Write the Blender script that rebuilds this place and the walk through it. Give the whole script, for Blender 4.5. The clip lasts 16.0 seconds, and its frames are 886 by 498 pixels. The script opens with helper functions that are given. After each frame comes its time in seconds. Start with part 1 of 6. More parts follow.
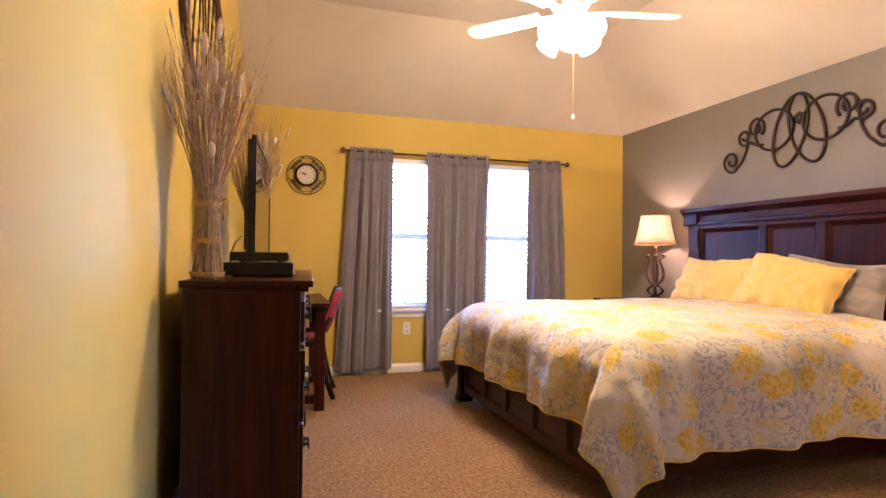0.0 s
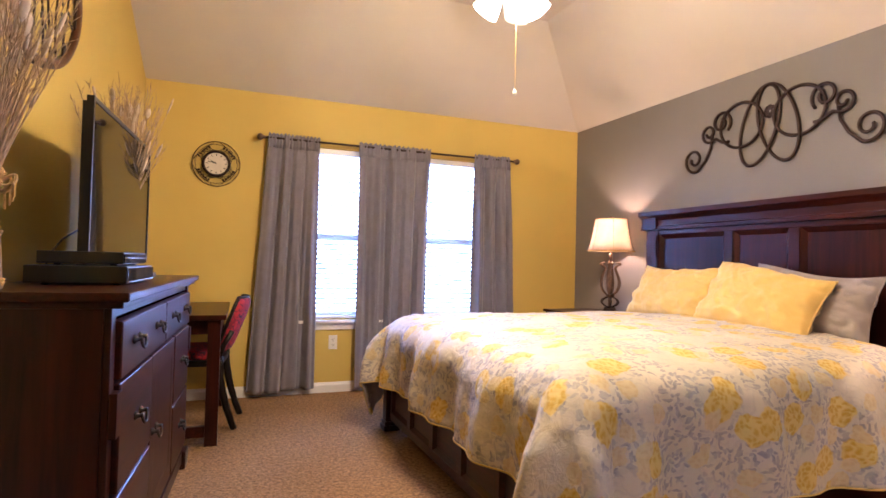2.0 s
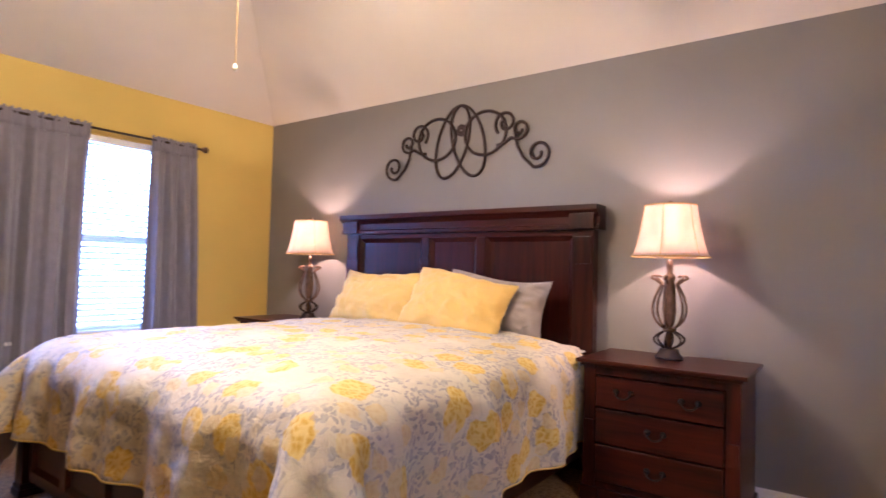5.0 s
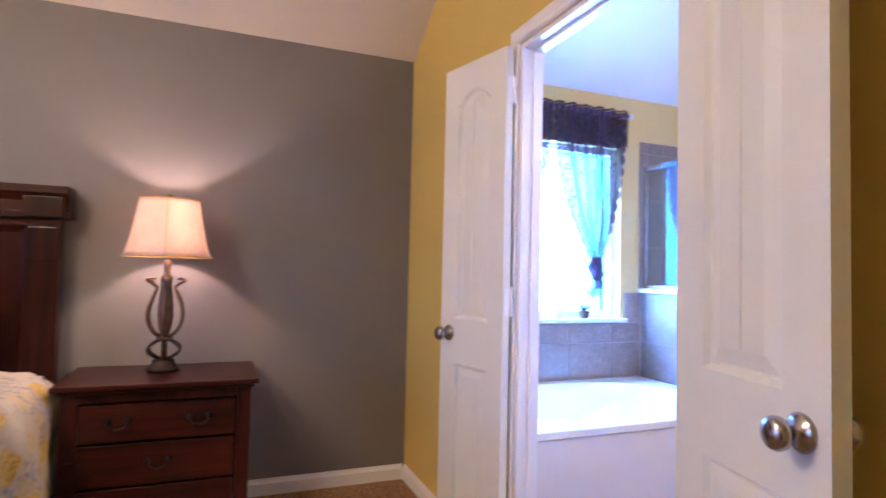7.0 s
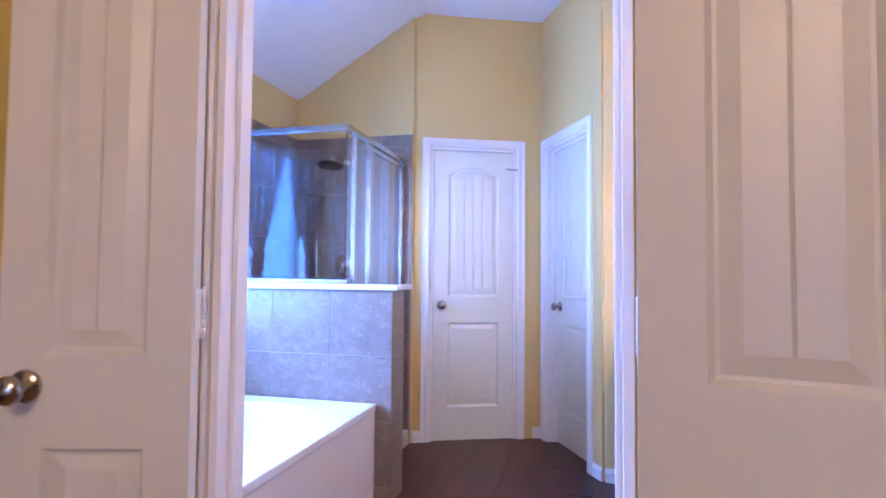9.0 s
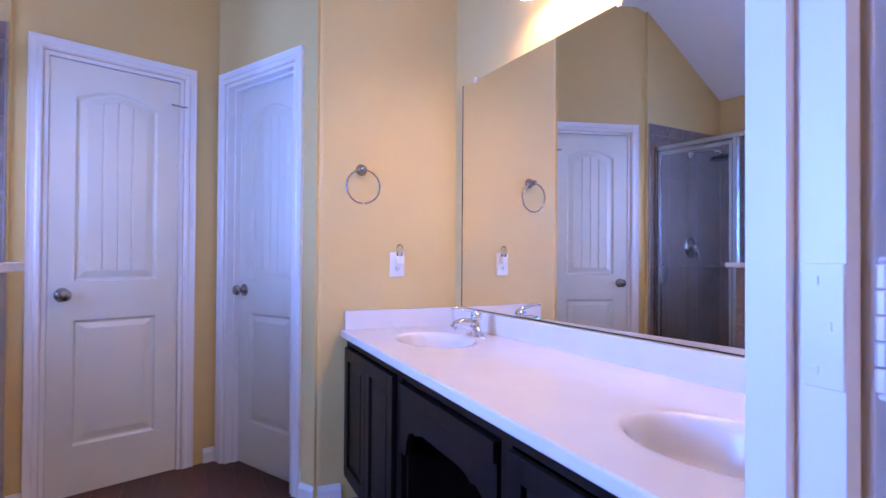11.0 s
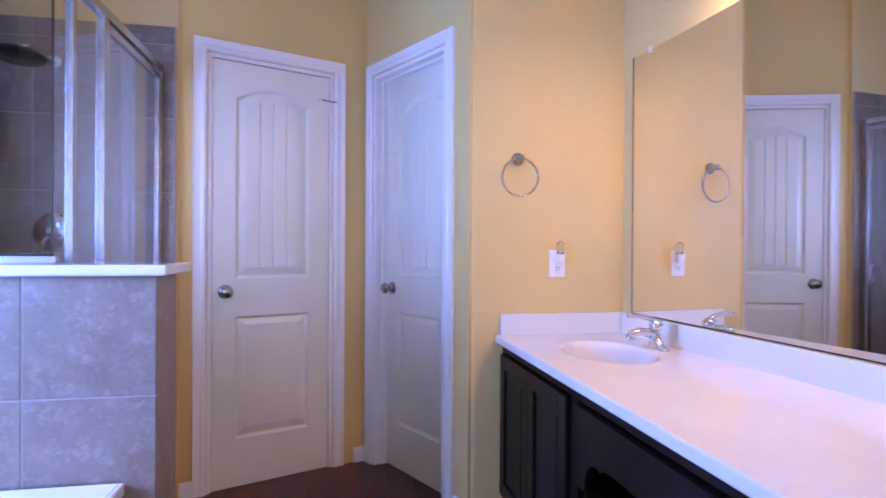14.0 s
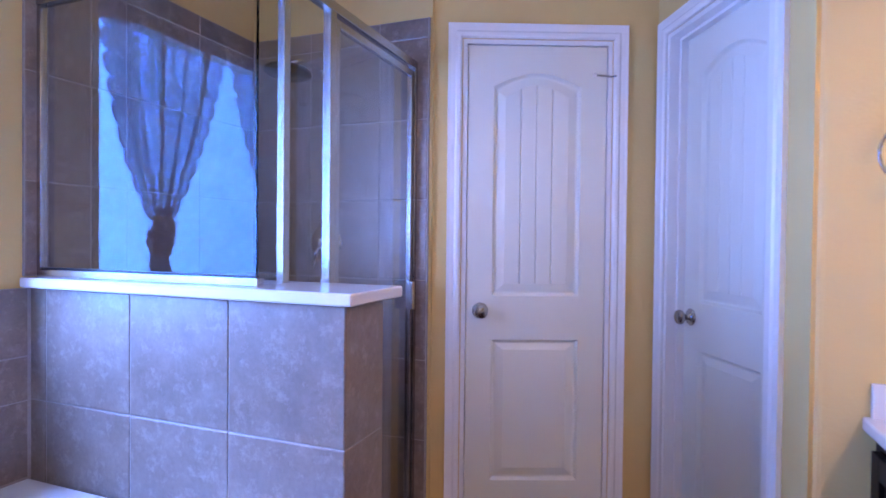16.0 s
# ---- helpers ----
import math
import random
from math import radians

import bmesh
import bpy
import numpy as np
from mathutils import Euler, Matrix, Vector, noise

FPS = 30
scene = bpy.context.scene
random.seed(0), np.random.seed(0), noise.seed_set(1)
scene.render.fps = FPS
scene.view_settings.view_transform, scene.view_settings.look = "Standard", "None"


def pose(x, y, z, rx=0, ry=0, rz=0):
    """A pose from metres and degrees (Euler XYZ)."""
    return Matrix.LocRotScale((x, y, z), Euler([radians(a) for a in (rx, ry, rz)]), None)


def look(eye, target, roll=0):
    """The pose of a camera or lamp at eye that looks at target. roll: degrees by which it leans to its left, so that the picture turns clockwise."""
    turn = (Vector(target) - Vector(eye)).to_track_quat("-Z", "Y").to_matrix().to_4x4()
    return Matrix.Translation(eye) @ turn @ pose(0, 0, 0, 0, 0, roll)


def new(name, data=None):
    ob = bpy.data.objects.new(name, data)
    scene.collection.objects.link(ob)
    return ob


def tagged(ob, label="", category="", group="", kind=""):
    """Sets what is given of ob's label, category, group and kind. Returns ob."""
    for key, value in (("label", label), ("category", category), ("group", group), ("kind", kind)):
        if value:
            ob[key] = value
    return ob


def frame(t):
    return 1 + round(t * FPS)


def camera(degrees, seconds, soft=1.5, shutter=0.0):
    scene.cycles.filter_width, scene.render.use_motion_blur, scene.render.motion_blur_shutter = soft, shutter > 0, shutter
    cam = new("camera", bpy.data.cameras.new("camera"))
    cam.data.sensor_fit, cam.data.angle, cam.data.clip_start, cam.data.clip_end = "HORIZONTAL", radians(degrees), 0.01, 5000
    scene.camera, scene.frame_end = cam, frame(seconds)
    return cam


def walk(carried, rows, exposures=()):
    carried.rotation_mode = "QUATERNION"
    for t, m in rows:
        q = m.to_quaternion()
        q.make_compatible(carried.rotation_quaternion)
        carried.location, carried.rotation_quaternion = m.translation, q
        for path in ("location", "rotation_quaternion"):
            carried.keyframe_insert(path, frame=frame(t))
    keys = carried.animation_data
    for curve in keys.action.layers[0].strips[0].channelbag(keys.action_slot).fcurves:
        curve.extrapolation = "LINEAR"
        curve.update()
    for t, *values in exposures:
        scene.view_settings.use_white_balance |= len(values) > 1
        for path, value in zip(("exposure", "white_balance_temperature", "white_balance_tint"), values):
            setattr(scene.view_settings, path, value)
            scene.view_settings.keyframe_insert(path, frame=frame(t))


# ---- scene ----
cam = camera(76.3, 16.0, 1.5, 0.3)
PATH = [
    (0, (-0.033, 0.097, 1.078), (0.558, 2.008, 1.11), 0.6),
    (0.5, (0.087, 0.311, 1.087), (0.672, 2.223, 1.117), 0.9),
    (1, (0.204, 0.466, 1.089), (0.806, 2.373, 1.123), 1.0),
    (1.5, (0.303, 0.563, 1.088), (0.95, 2.455, 1.13), 1.3),
    (2, (0.353, 0.6, 1.085), (1.079, 2.463, 1.136), 1.4),
    (2.5, (0.364, 0.61, 1.082), (1.176, 2.437, 1.139), 1.5),
    (3, (0.367, 0.609, 1.088), (1.281, 2.387, 1.15), 1.6),
    (3.2, (0.364, 0.618, 1.087), (1.319, 2.374, 1.152), 1.6),
    (5.3, (0.312, 1.023, 1.143), (2.072, 1.97, 1.211), 1.4),
    (5.5, (0.293, 1.07, 1.156), (2.138, 1.838, 1.219), 1.3),
    (6, (0.266, 1.257, 1.126), (2.238, 1.579, 1.2), 1.5),
    (6.5, (0.348, 1.395, 1.169), (2.335, 1.179, 1.242), 1.6),
    (7, (0.471, 1.507, 1.18), (2.326, 0.763, 1.262), 1.3),
    (7.5, (0.712, 1.593, 1.171), (2.3, 0.381, 1.265), 1.0),
    (8, (0.989, 1.614, 1.169), (2.278, 0.088, 1.268), 1.0),
    (8.5, (1.274, 1.588, 1.165), (2.183, -0.192, 1.262), 1.1),
    (9, (1.558, 1.494, 1.162), (2.044, -0.445, 1.246), 0.5),
    (9.5, (1.764, 1.325, 1.143), (1.882, -0.671, 1.183), 0.1),
    (10, (1.923, 1.108, 1.149), (1.654, -0.874, 1.165), 0.0),
    (10.2, (1.957, 1.017, 1.144), (1.533, -0.938, 1.157), 0.1),
    (12.3, (1.9435, 0.589, 1.124), (1.009, -1.180, 1.146), 0.6),
    (12.5, (1.9745, 0.585, 1.135), (1.034, -1.180, 1.148), 0.66),
    (13, (1.993, 0.569, 1.143), (1.134, -1.237, 1.150), 0.6),
    (13.5, (2.034, 0.530, 1.158), (1.354, -1.350, 1.148), 0.45),
    (14, (2.003, 0.473, 1.156), (1.635, -1.493, 1.146), 0.35),
    (14.5, (1.909, 0.419, 1.166), (1.893, -1.581, 1.143), 0.2),
    (15, (1.848, 0.327, 1.176), (2.181, -1.645, 1.149), 0.4),
    (15.5, (1.828, 0.129, 1.207), (2.38, -1.793, 1.177), 0.5),
    (16, (1.824, -0.1, 1.22), (2.551, -1.963, 1.191), 0.6),
]
EXPOSURES = [(0, 1.12, 6350, 31), (3, 1.14, 5450, 26), (5.5, 1.04, 5250, 31), (6, 1.08, 5150, 30), (7, 0.60, 5500, 33), (9, 0.08, 6150, 41), (10, -0.36, 5750, 45),
             (12.5, -0.66, 6850, 54), (14.5, -0.52, 6800, 48), (16, -0.56, 6350, 49)]
walk(cam, [(t, look(eye, target, roll)) for t, eye, target, roll in PATH], EXPOSURES)

# ---- world and large lights ----
world = bpy.data.worlds.new("sky")
scene.world = world
world.use_nodes = True
wn = world.node_tree
sky = wn.nodes.new("ShaderNodeTexSky")
sky.sky_type, sky.sun_disc = "NISHITA", False
sky.sun_elevation, sky.sun_rotation = radians(40), radians(200)
wn.nodes["Background"].inputs["Strength"].default_value = 0.08
wn.links.new(sky.outputs[0], wn.nodes["Background"].inputs["Color"])

DAY = (0.32, 0.52, 1.0)
WARM = (1.0, 0.77, 0.38)


def area_lamp(name, m, sx, sy, watts, colour):
    data = bpy.data.lights.new(name, "AREA")
    data.shape, data.size, data.size_y, data.energy, data.color = "RECTANGLE", sx, sy, watts, colour
    ob = new(name, data)
    ob.matrix_world = m
    return ob


def bulb_lamp(name, place, watts, colour, radius=0.035):
    data = bpy.data.lights.new(name, "POINT")
    data.energy, data.color, data.shadow_soft_size = watts, colour, radius
    ob = new(name, data)
    ob.location = place
    return ob


area_lamp("daylight_bedroom", look((1.225, 5.60, 1.31), (1.225, 0, 1.31)), 0.80, 1.44, 47, DAY)
area_lamp("daylight_bedroom", look((2.225, 5.60, 1.31), (2.225, 0, 1.31)), 0.80, 1.44, 47, DAY)
area_lamp("daylight_bathroom", look((3.80, -0.49, 1.475), (0, -0.49, 1.475)), 1.10, 1.15, 240, (0.22, 0.45, 1.0))

# ---- materials ----


def material(name):
    m = bpy.data.materials.new(name)
    m.use_nodes = True
    return m, m.node_tree, m.node_tree.nodes["Principled BSDF"]


def coords(nt, scale=(1, 1, 1), kind="Object"):
    tc, mp = nt.nodes.new("ShaderNodeTexCoord"), nt.nodes.new("ShaderNodeMapping")
    mp.inputs["Scale"].default_value = scale
    nt.links.new(tc.outputs[kind], mp.inputs["Vector"])
    return mp.outputs[0]


def noise_tex(nt, vec, scale, detail=4, rough=0.55, distortion=0.0):
    n = nt.nodes.new("ShaderNodeTexNoise")
    n.inputs["Scale"].default_value, n.inputs["Detail"].default_value = scale, detail
    n.inputs["Roughness"].default_value, n.inputs["Distortion"].default_value = rough, distortion
    nt.links.new(vec, n.inputs["Vector"])
    return n.outputs["Fac"]


def ramp(nt, fac, stops):
    r = nt.nodes.new("ShaderNodeValToRGB")
    e = r.color_ramp.elements
    while len(e) < len(stops):
        e.new(0.5)
    for k, (pos, col) in zip(e, stops):
        k.position, k.color = pos, (*col, 1)
    nt.links.new(fac, r.inputs["Fac"])
    return r.outputs["Color"]


def mix(nt, fac, a, b, mode="MIX"):
    n = nt.nodes.new("ShaderNodeMix")
    n.data_type, n.blend_type = "RGBA", mode
    for sock, v in ((n.inputs["Factor"], fac), (n.inputs["A"], a), (n.inputs["B"], b)):
        if isinstance(v, (int, float)):
            sock.default_value = v
        elif isinstance(v, tuple):
            sock.default_value = (*v, 1)
        else:
            nt.links.new(v, sock)
    return n.outputs["Result"]


def bump(nt, bsdf, height, strength, dist=0.002):
    b = nt.nodes.new("ShaderNodeBump")
    b.inputs["Strength"].default_value, b.inputs["Distance"].default_value = strength, dist
    nt.links.new(height, b.inputs["Height"])
    nt.links.new(b.outputs[0], bsdf.inputs["Normal"])


def shade(base, k):
    return tuple(min(1.0, c * k) for c in base)


def paint(name, base, rough=0.6, peel=0.25, scale=90, spec=0.3):
    m, nt, b = material(name)
    v = coords(nt)
    big = noise_tex(nt, v, 1.3, 3)
    nt.links.new(ramp(nt, big, [(0.3, shade(base, 0.95)), (0.7, shade(base, 1.04))]), b.inputs["Base Color"])
    b.inputs["Roughness"].default_value = rough
    b.inputs["Specular IOR Level"].default_value = spec
    bump(nt, b, noise_tex(nt, v, scale, 3), peel, 0.003)
    return m


def plain(name, base, rough=0.5, metal=0.0, spec=0.5, var=0.08, scale=25):
    m, nt, b = material(name)
    v = coords(nt)
    n = noise_tex(nt, v, scale, 5)
    nt.links.new(ramp(nt, n, [(0.3, shade(base, 1 - var)), (0.7, shade(base, 1 + var))]), b.inputs["Base Color"])
    b.inputs["Roughness"].default_value, b.inputs["Metallic"].default_value = rough, metal
    b.inputs["Specular IOR Level"].default_value = spec
    return m


def wood(name, dark, light, axis, rough=0.31, coat=0.04):
    """Stained wood, its grain along the given local axis."""
    m, nt, b = material(name)
    sc = [26.0, 26.0, 26.0]
    sc[axis] = 1.6
    v = coords(nt, tuple(sc))
    grain = noise_tex(nt, v, 1.0, 8, 0.62, 0.6)
    broad = noise_tex(nt, coords(nt, tuple(s * 0.22 for s in sc)), 1.0, 3, 0.5, 0.4)
    c1 = ramp(nt, grain, [(0.32, dark), (0.52, tuple((a + c) / 2 for a, c in zip(dark, light))), (0.72, light)])
    c2 = ramp(nt, broad, [(0.3, (0.62, 0.6, 0.6)), (0.7, (1.0, 1.0, 1.0))])
    nt.links.new(mix(nt, 1.0, c1, c2, "MULTIPLY"), b.inputs["Base Color"])
    b.inputs["Roughness"].default_value = rough
    b.inputs["Coat Weight"].default_value = coat
    b.inputs["Coat Roughness"].default_value = 0.18
    b.inputs["Specular IOR Level"].default_value = 0.22
    bump(nt, b, grain, 0.05, 0.001)
    return m


def fabric(name, base, weave=900, rough=0.9, var=0.12, sheen=0.3):
    m, nt, b = material(name)
    v = coords(nt)
    n = noise_tex(nt, v, 14, 6, 0.65)
    nt.links.new(ramp(nt, n, [(0.25, shade(base, 1 - var)), (0.75, shade(base, 1 + var))]), b.inputs["Base Color"])
    b.inputs["Roughness"].default_value = rough
    b.inputs["Sheen Weight"].default_value = sheen
    b.inputs["Specular IOR Level"].default_value = 0.2
    bump(nt, b, noise_tex(nt, v, weave, 2), 0.35, 0.001)
    return m


YELLOW = paint("yellow_wall_paint", (0.62, 0.45, 0.105))
GREY = paint("grey_wall_paint", (0.200, 0.184, 0.172))
TAN = paint("golden_tan_wall_paint", (0.69, 0.475, 0.185))
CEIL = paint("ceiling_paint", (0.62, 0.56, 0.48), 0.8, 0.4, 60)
# ceiling paint again, its colour lightened to stand in for brighter bathroom light
CEIL_LIT = paint("brightened_ceiling_paint", (0.80, 0.77, 0.74), 0.8, 0.4, 60)
TRIM = paint("white_trim_paint", (0.80, 0.78, 0.76), 0.35, 0.05, 140, 0.5)
DOORW = paint("white_door_paint", (0.71, 0.69, 0.60), 0.38, 0.12, 160, 0.5)
CHERRY_Y = wood("dark_cherry_wood", (0.010, 0.0024, 0.0016), (0.064, 0.0095, 0.0042), 1)
CHERRY_X = wood("dark_cherry_wood_x", (0.010, 0.0024, 0.0016), (0.064, 0.0095, 0.0042), 0)
CHERRY_Z = wood("dark_cherry_wood_z", (0.010, 0.0024, 0.0016), (0.064, 0.0095, 0.0042), 2)
ESPRESSO = wood("espresso_cabinet_wood", (0.006, 0.0042, 0.004), (0.018, 0.010, 0.008), 2, 0.45, 0.03)
BLACKWOOD = wood("black_stained_wood", (0.006, 0.005, 0.005), (0.02, 0.014, 0.012), 2)
IRON = plain("dark_wrought_iron", (0.035, 0.02, 0.017), 0.5, 0.6)
BRONZE = plain("aged_bronze", (0.14, 0.085, 0.055), 0.45, 0.7, 0.5, 0.3)
PEWTER = plain("dark_pewter", (0.035, 0.032, 0.032), 0.35, 0.85)
NICKEL = plain("satin_nickel", (0.42, 0.39, 0.36), 0.26, 1.0, 0.5, 0.04)
CHROME = plain("chrome", (0.78, 0.79, 0.82), 0.06, 1.0, 0.5, 0.02)
ALU = plain("brushed_aluminium", (0.50, 0.48, 0.47), 0.26, 1.0, 0.5, 0.05)
BLACK = plain("black_plastic", (0.012, 0.012, 0.014), 0.3)
WHITEP = plain("white_plastic", (0.78, 0.76, 0.72), 0.35, 0, 0.5, 0.02)
MARBLE = plain("white_cultured_marble", (0.70, 0.67, 0.65), 0.09, 0, 0.6, 0.03, 6)
ACRYL = plain("white_acrylic", (0.80, 0.80, 0.80), 0.12, 0, 0.6, 0.02)
CURTAIN = fabric("grey_curtain_fabric", (0.195, 0.18, 0.222), 700, 0.6, 0.12)
YPILLOW = fabric("yellow_pillow_fabric", (0.64, 0.43, 0.125), 500, 0.9, 0.05)
GPILLOW = fabric("grey_pillow_fabric", (0.29, 0.245, 0.235), 500, 0.9, 0.06)
RAFFIA = plain("raffia", (0.55, 0.36, 0.14), 0.8, 0, 0.2, 0.25, 60)
STRAW = plain("dried_stems", (0.44, 0.32, 0.21), 0.85, 0, 0.2, 0.35, 40)
POD = plain("dried_pods", (0.62, 0.51, 0.39), 0.8, 0, 0.2, 0.2, 40)
GROUT = plain("pale_grout", (0.36, 0.32, 0.295), 0.85, 0, 0.2, 0.1, 60)
SUBFLOOR = plain("dark_floor_joint", (0.02, 0.012, 0.01), 0.7)


def carpet_material():
    m, nt, b = material("beige_carpet")
    v = coords(nt)
    fine = noise_tex(nt, v, 75, 3, 0.75)
    clump = noise_tex(nt, v, 42, 4, 0.8)
    big = noise_tex(nt, v, 2.2, 3)
    c = mix(nt, 0.5, ramp(nt, fine, [(0.38, (0.09, 0.048, 0.020)), (0.62, (0.47, 0.27, 0.112))]),
            ramp(nt, clump, [(0.40, (0.12, 0.066, 0.029)), (0.60, (0.46, 0.27, 0.115))]))
    nt.links.new(mix(nt, 1.0, c, ramp(nt, big, [(0.3, (0.86, 0.84, 0.82)), (0.7, (1, 1, 1))]), "MULTIPLY"), b.inputs["Base Color"])
    b.inputs["Roughness"].default_value = 0.95
    b.inputs["Specular IOR Level"].default_value = 0.1
    b.inputs["Sheen Weight"].default_value = 0.05
    bump(nt, b, mix(nt, 0.5, fine, clump), 0.9, 0.012)
    return m


CARPET = carpet_material()


def floral_material():
    """Cream cotton sateen printed with pale yellow peonies and grey leaf sprays."""
    m, nt, b = material("floral_comforter_cotton")
    v = coords(nt, (2.20, 3.00, 1), "UV")
    warp = nt.nodes.new("ShaderNodeTexNoise")
    warp.inputs["Scale"].default_value, warp.inputs["Detail"].default_value = 16, 3
    nt.links.new(v, warp.inputs["Vector"])
    wv = mix(nt, 0.035, v, warp.outputs["Color"], "LINEAR_LIGHT")

    def cells(vec, scale, offset, randomness=0.85, stretch=(1, 1, 1), feature="F1"):
        mp = nt.nodes.new("ShaderNodeMapping")
        mp.inputs["Location"].default_value, mp.inputs["Scale"].default_value = offset, stretch
        mp.inputs["Rotation"].default_value = (0, 0, 0.5)
        nt.links.new(vec, mp.inputs["Vector"])
        vor = nt.nodes.new("ShaderNodeTexVoronoi")
        vor.voronoi_dimensions, vor.feature = "2D", feature
        vor.inputs["Scale"].default_value, vor.inputs["Randomness"].default_value = scale, randomness
        nt.links.new(mp.outputs[0], vor.inputs["Vector"])
        return vor

    def times(a, c):
        n = nt.nodes.new("ShaderNodeMath")
        n.operation = "MULTIPLY"
        nt.links.new(a, n.inputs[0])
        nt.links.new(c, n.inputs[1])
        return n.outputs[0]

    def chosen(vor, lo):
        sep = nt.nodes.new("ShaderNodeSeparateColor")
        nt.links.new(vor.outputs["Color"], sep.inputs[0])
        return ramp(nt, sep.outputs[0], [(lo, (0, 0, 0)), (lo + 0.02, (1, 1, 1))])

    def blobs(vor, r, soft, lo):
        return times(ramp(nt, vor.outputs["Distance"], [(r, (1, 1, 1)), (r + soft, (0, 0, 0))]), chosen(vor, lo))

    ground = ramp(nt, noise_tex(nt, v, 3, 4), [(0.3, (0.53, 0.475, 0.385)), (0.7, (0.63, 0.575, 0.48))])
    petal = cells(wv, 44, (1.7, 0.4, 0))
    leafa, leafb = cells(wv, 27, (3.1, 0.2, 0), 1.0, (1, 2.0, 1)), cells(wv, 23, (0.6, 5.2, 0), 1.0, (2.1, 1, 1))
    spray = ramp(nt, noise_tex(nt, v, 4.2, 2), [(0.40, (0, 0, 0)), (0.50, (1, 1, 1))])
    leaf = mix(nt, ramp(nt, petal.outputs["Distance"], [(0.2, (1, 1, 1)), (0.6, (0, 0, 0))]), (0.40, 0.375, 0.37), (0.30, 0.285, 0.305))
    c = mix(nt, times(blobs(leafa, 0.30, 0.07, 0.30), spray), ground, leaf)
    c = mix(nt, times(blobs(leafb, 0.30, 0.07, 0.40), spray), c, leaf)
    vein = ramp(nt, cells(wv, 15, (2.0, 2.0, 0), 1.0, (1, 1, 1), "DISTANCE_TO_EDGE").outputs["Distance"], [(0.02, (0.35, 0.35, 0.35)), (0.07, (0, 0, 0))])
    c = mix(nt, vein, c, (0.45, 0.41, 0.37))
    flower = mix(nt, ramp(nt, petal.outputs["Distance"], [(0.15, (0, 0, 0)), (0.55, (1, 1, 1))]), (0.54, 0.335, 0.035), (0.66, 0.50, 0.16))
    c = mix(nt, blobs(cells(wv, 5.3, (0.2, 0.9, 0), 0.9), 0.29, 0.04, 0.32), c, flower)
    c = mix(nt, blobs(cells(wv, 8.6, (4.4, 2.3, 0), 0.9), 0.27, 0.05, 0.55), c, mix(nt, 0.55, flower, ground))
    nt.links.new(c, b.inputs["Base Color"])
    b.inputs["Roughness"].default_value = 0.66
    b.inputs["Sheen Weight"].default_value = 0.06
    b.inputs["Specular IOR Level"].default_value = 0.35
    wr = noise_tex(nt, v, 24, 5, 0.62, 1.2)
    bump(nt, b, wr, 0.6, 0.010)
    return m


FLORAL = floral_material()


def tile_material():
    m, nt, b = material("grey_brown_ceramic_tile")
    info = nt.nodes.new("ShaderNodeObjectInfo")
    tc = nt.nodes.new("ShaderNodeNewGeometry")
    add = nt.nodes.new("ShaderNodeVectorMath")
    add.operation = "ADD"
    sc = nt.nodes.new("ShaderNodeVectorMath")
    sc.operation = "SCALE"
    sc.inputs["Scale"].default_value = 37.0
    cmb = nt.nodes.new("ShaderNodeCombineXYZ")
    nt.links.new(info.outputs["Random"], cmb.inputs[0])
    nt.links.new(cmb.outputs[0], sc.inputs[0])
    nt.links.new(tc.outputs["Position"], add.inputs[0])
    nt.links.new(sc.outputs[0], add.inputs[1])
    cloud = noise_tex(nt, add.outputs[0], 9, 6, 0.62, 0.3)
    spots = noise_tex(nt, add.outputs[0], 60, 4, 0.6)
    c = ramp(nt, cloud, [(0.30, (0.205, 0.148, 0.117)), (0.55, (0.252, 0.190, 0.155)), (0.75, (0.31, 0.243, 0.206))])
    fleck = noise_tex(nt, add.outputs[0], 26, 5, 0.7, 0.15)
    c = mix(nt, ramp(nt, fleck, [(0.52, (0, 0, 0)), (0.70, (0.5, 0.5, 0.5))]), c, (0.42, 0.35, 0.31))
    c = mix(nt, 1.0, c, ramp(nt, spots, [(0.3, (0.88, 0.87, 0.86)), (0.6, (1, 1, 1))]), "MULTIPLY")
    val = ramp(nt, info.outputs["Random"], [(0, (0.9, 0.9, 0.9)), (1, (1.0, 1.0, 1.0))])
    nt.links.new(mix(nt, 1.0, c, val, "MULTIPLY"), b.inputs["Base Color"])
    b.inputs["Roughness"].default_value = 0.32
    bump(nt, b, spots, 0.08, 0.002)
    return m


TILE = tile_material()


def plank_material():
    m, nt, b = material("dark_red_plank_flooring")
    info = nt.nodes.new("ShaderNodeObjectInfo")
    v = coords(nt, (22, 1.3, 22))
    grain = noise_tex(nt, v, 1.0, 7, 0.62, 0.5)
    c = ramp(nt, grain, [(0.3, (0.034, 0.006, 0.005)), (0.7, (0.115, 0.022, 0.015))])
    val = ramp(nt, info.outputs["Random"], [(0, (0.7, 0.7, 0.7)), (1, (1.1, 1.05, 1.0))])
    nt.links.new(mix(nt, 1.0, c, val, "MULTIPLY"), b.inputs["Base Color"])
    b.inputs["Roughness"].default_value = 0.38
    bump(nt, b, grain, 0.15, 0.001)
    return m


PLANK = plank_material()


def glass_material(name, tint, rough=0.0):
    m, nt, b = material(name)
    b.inputs["Base Color"].default_value = (*tint, 1)
    b.inputs["Transmission Weight"].default_value = 1.0
    b.inputs["Roughness"].default_value = rough
    b.inputs["IOR"].default_value = 1.5
    return m


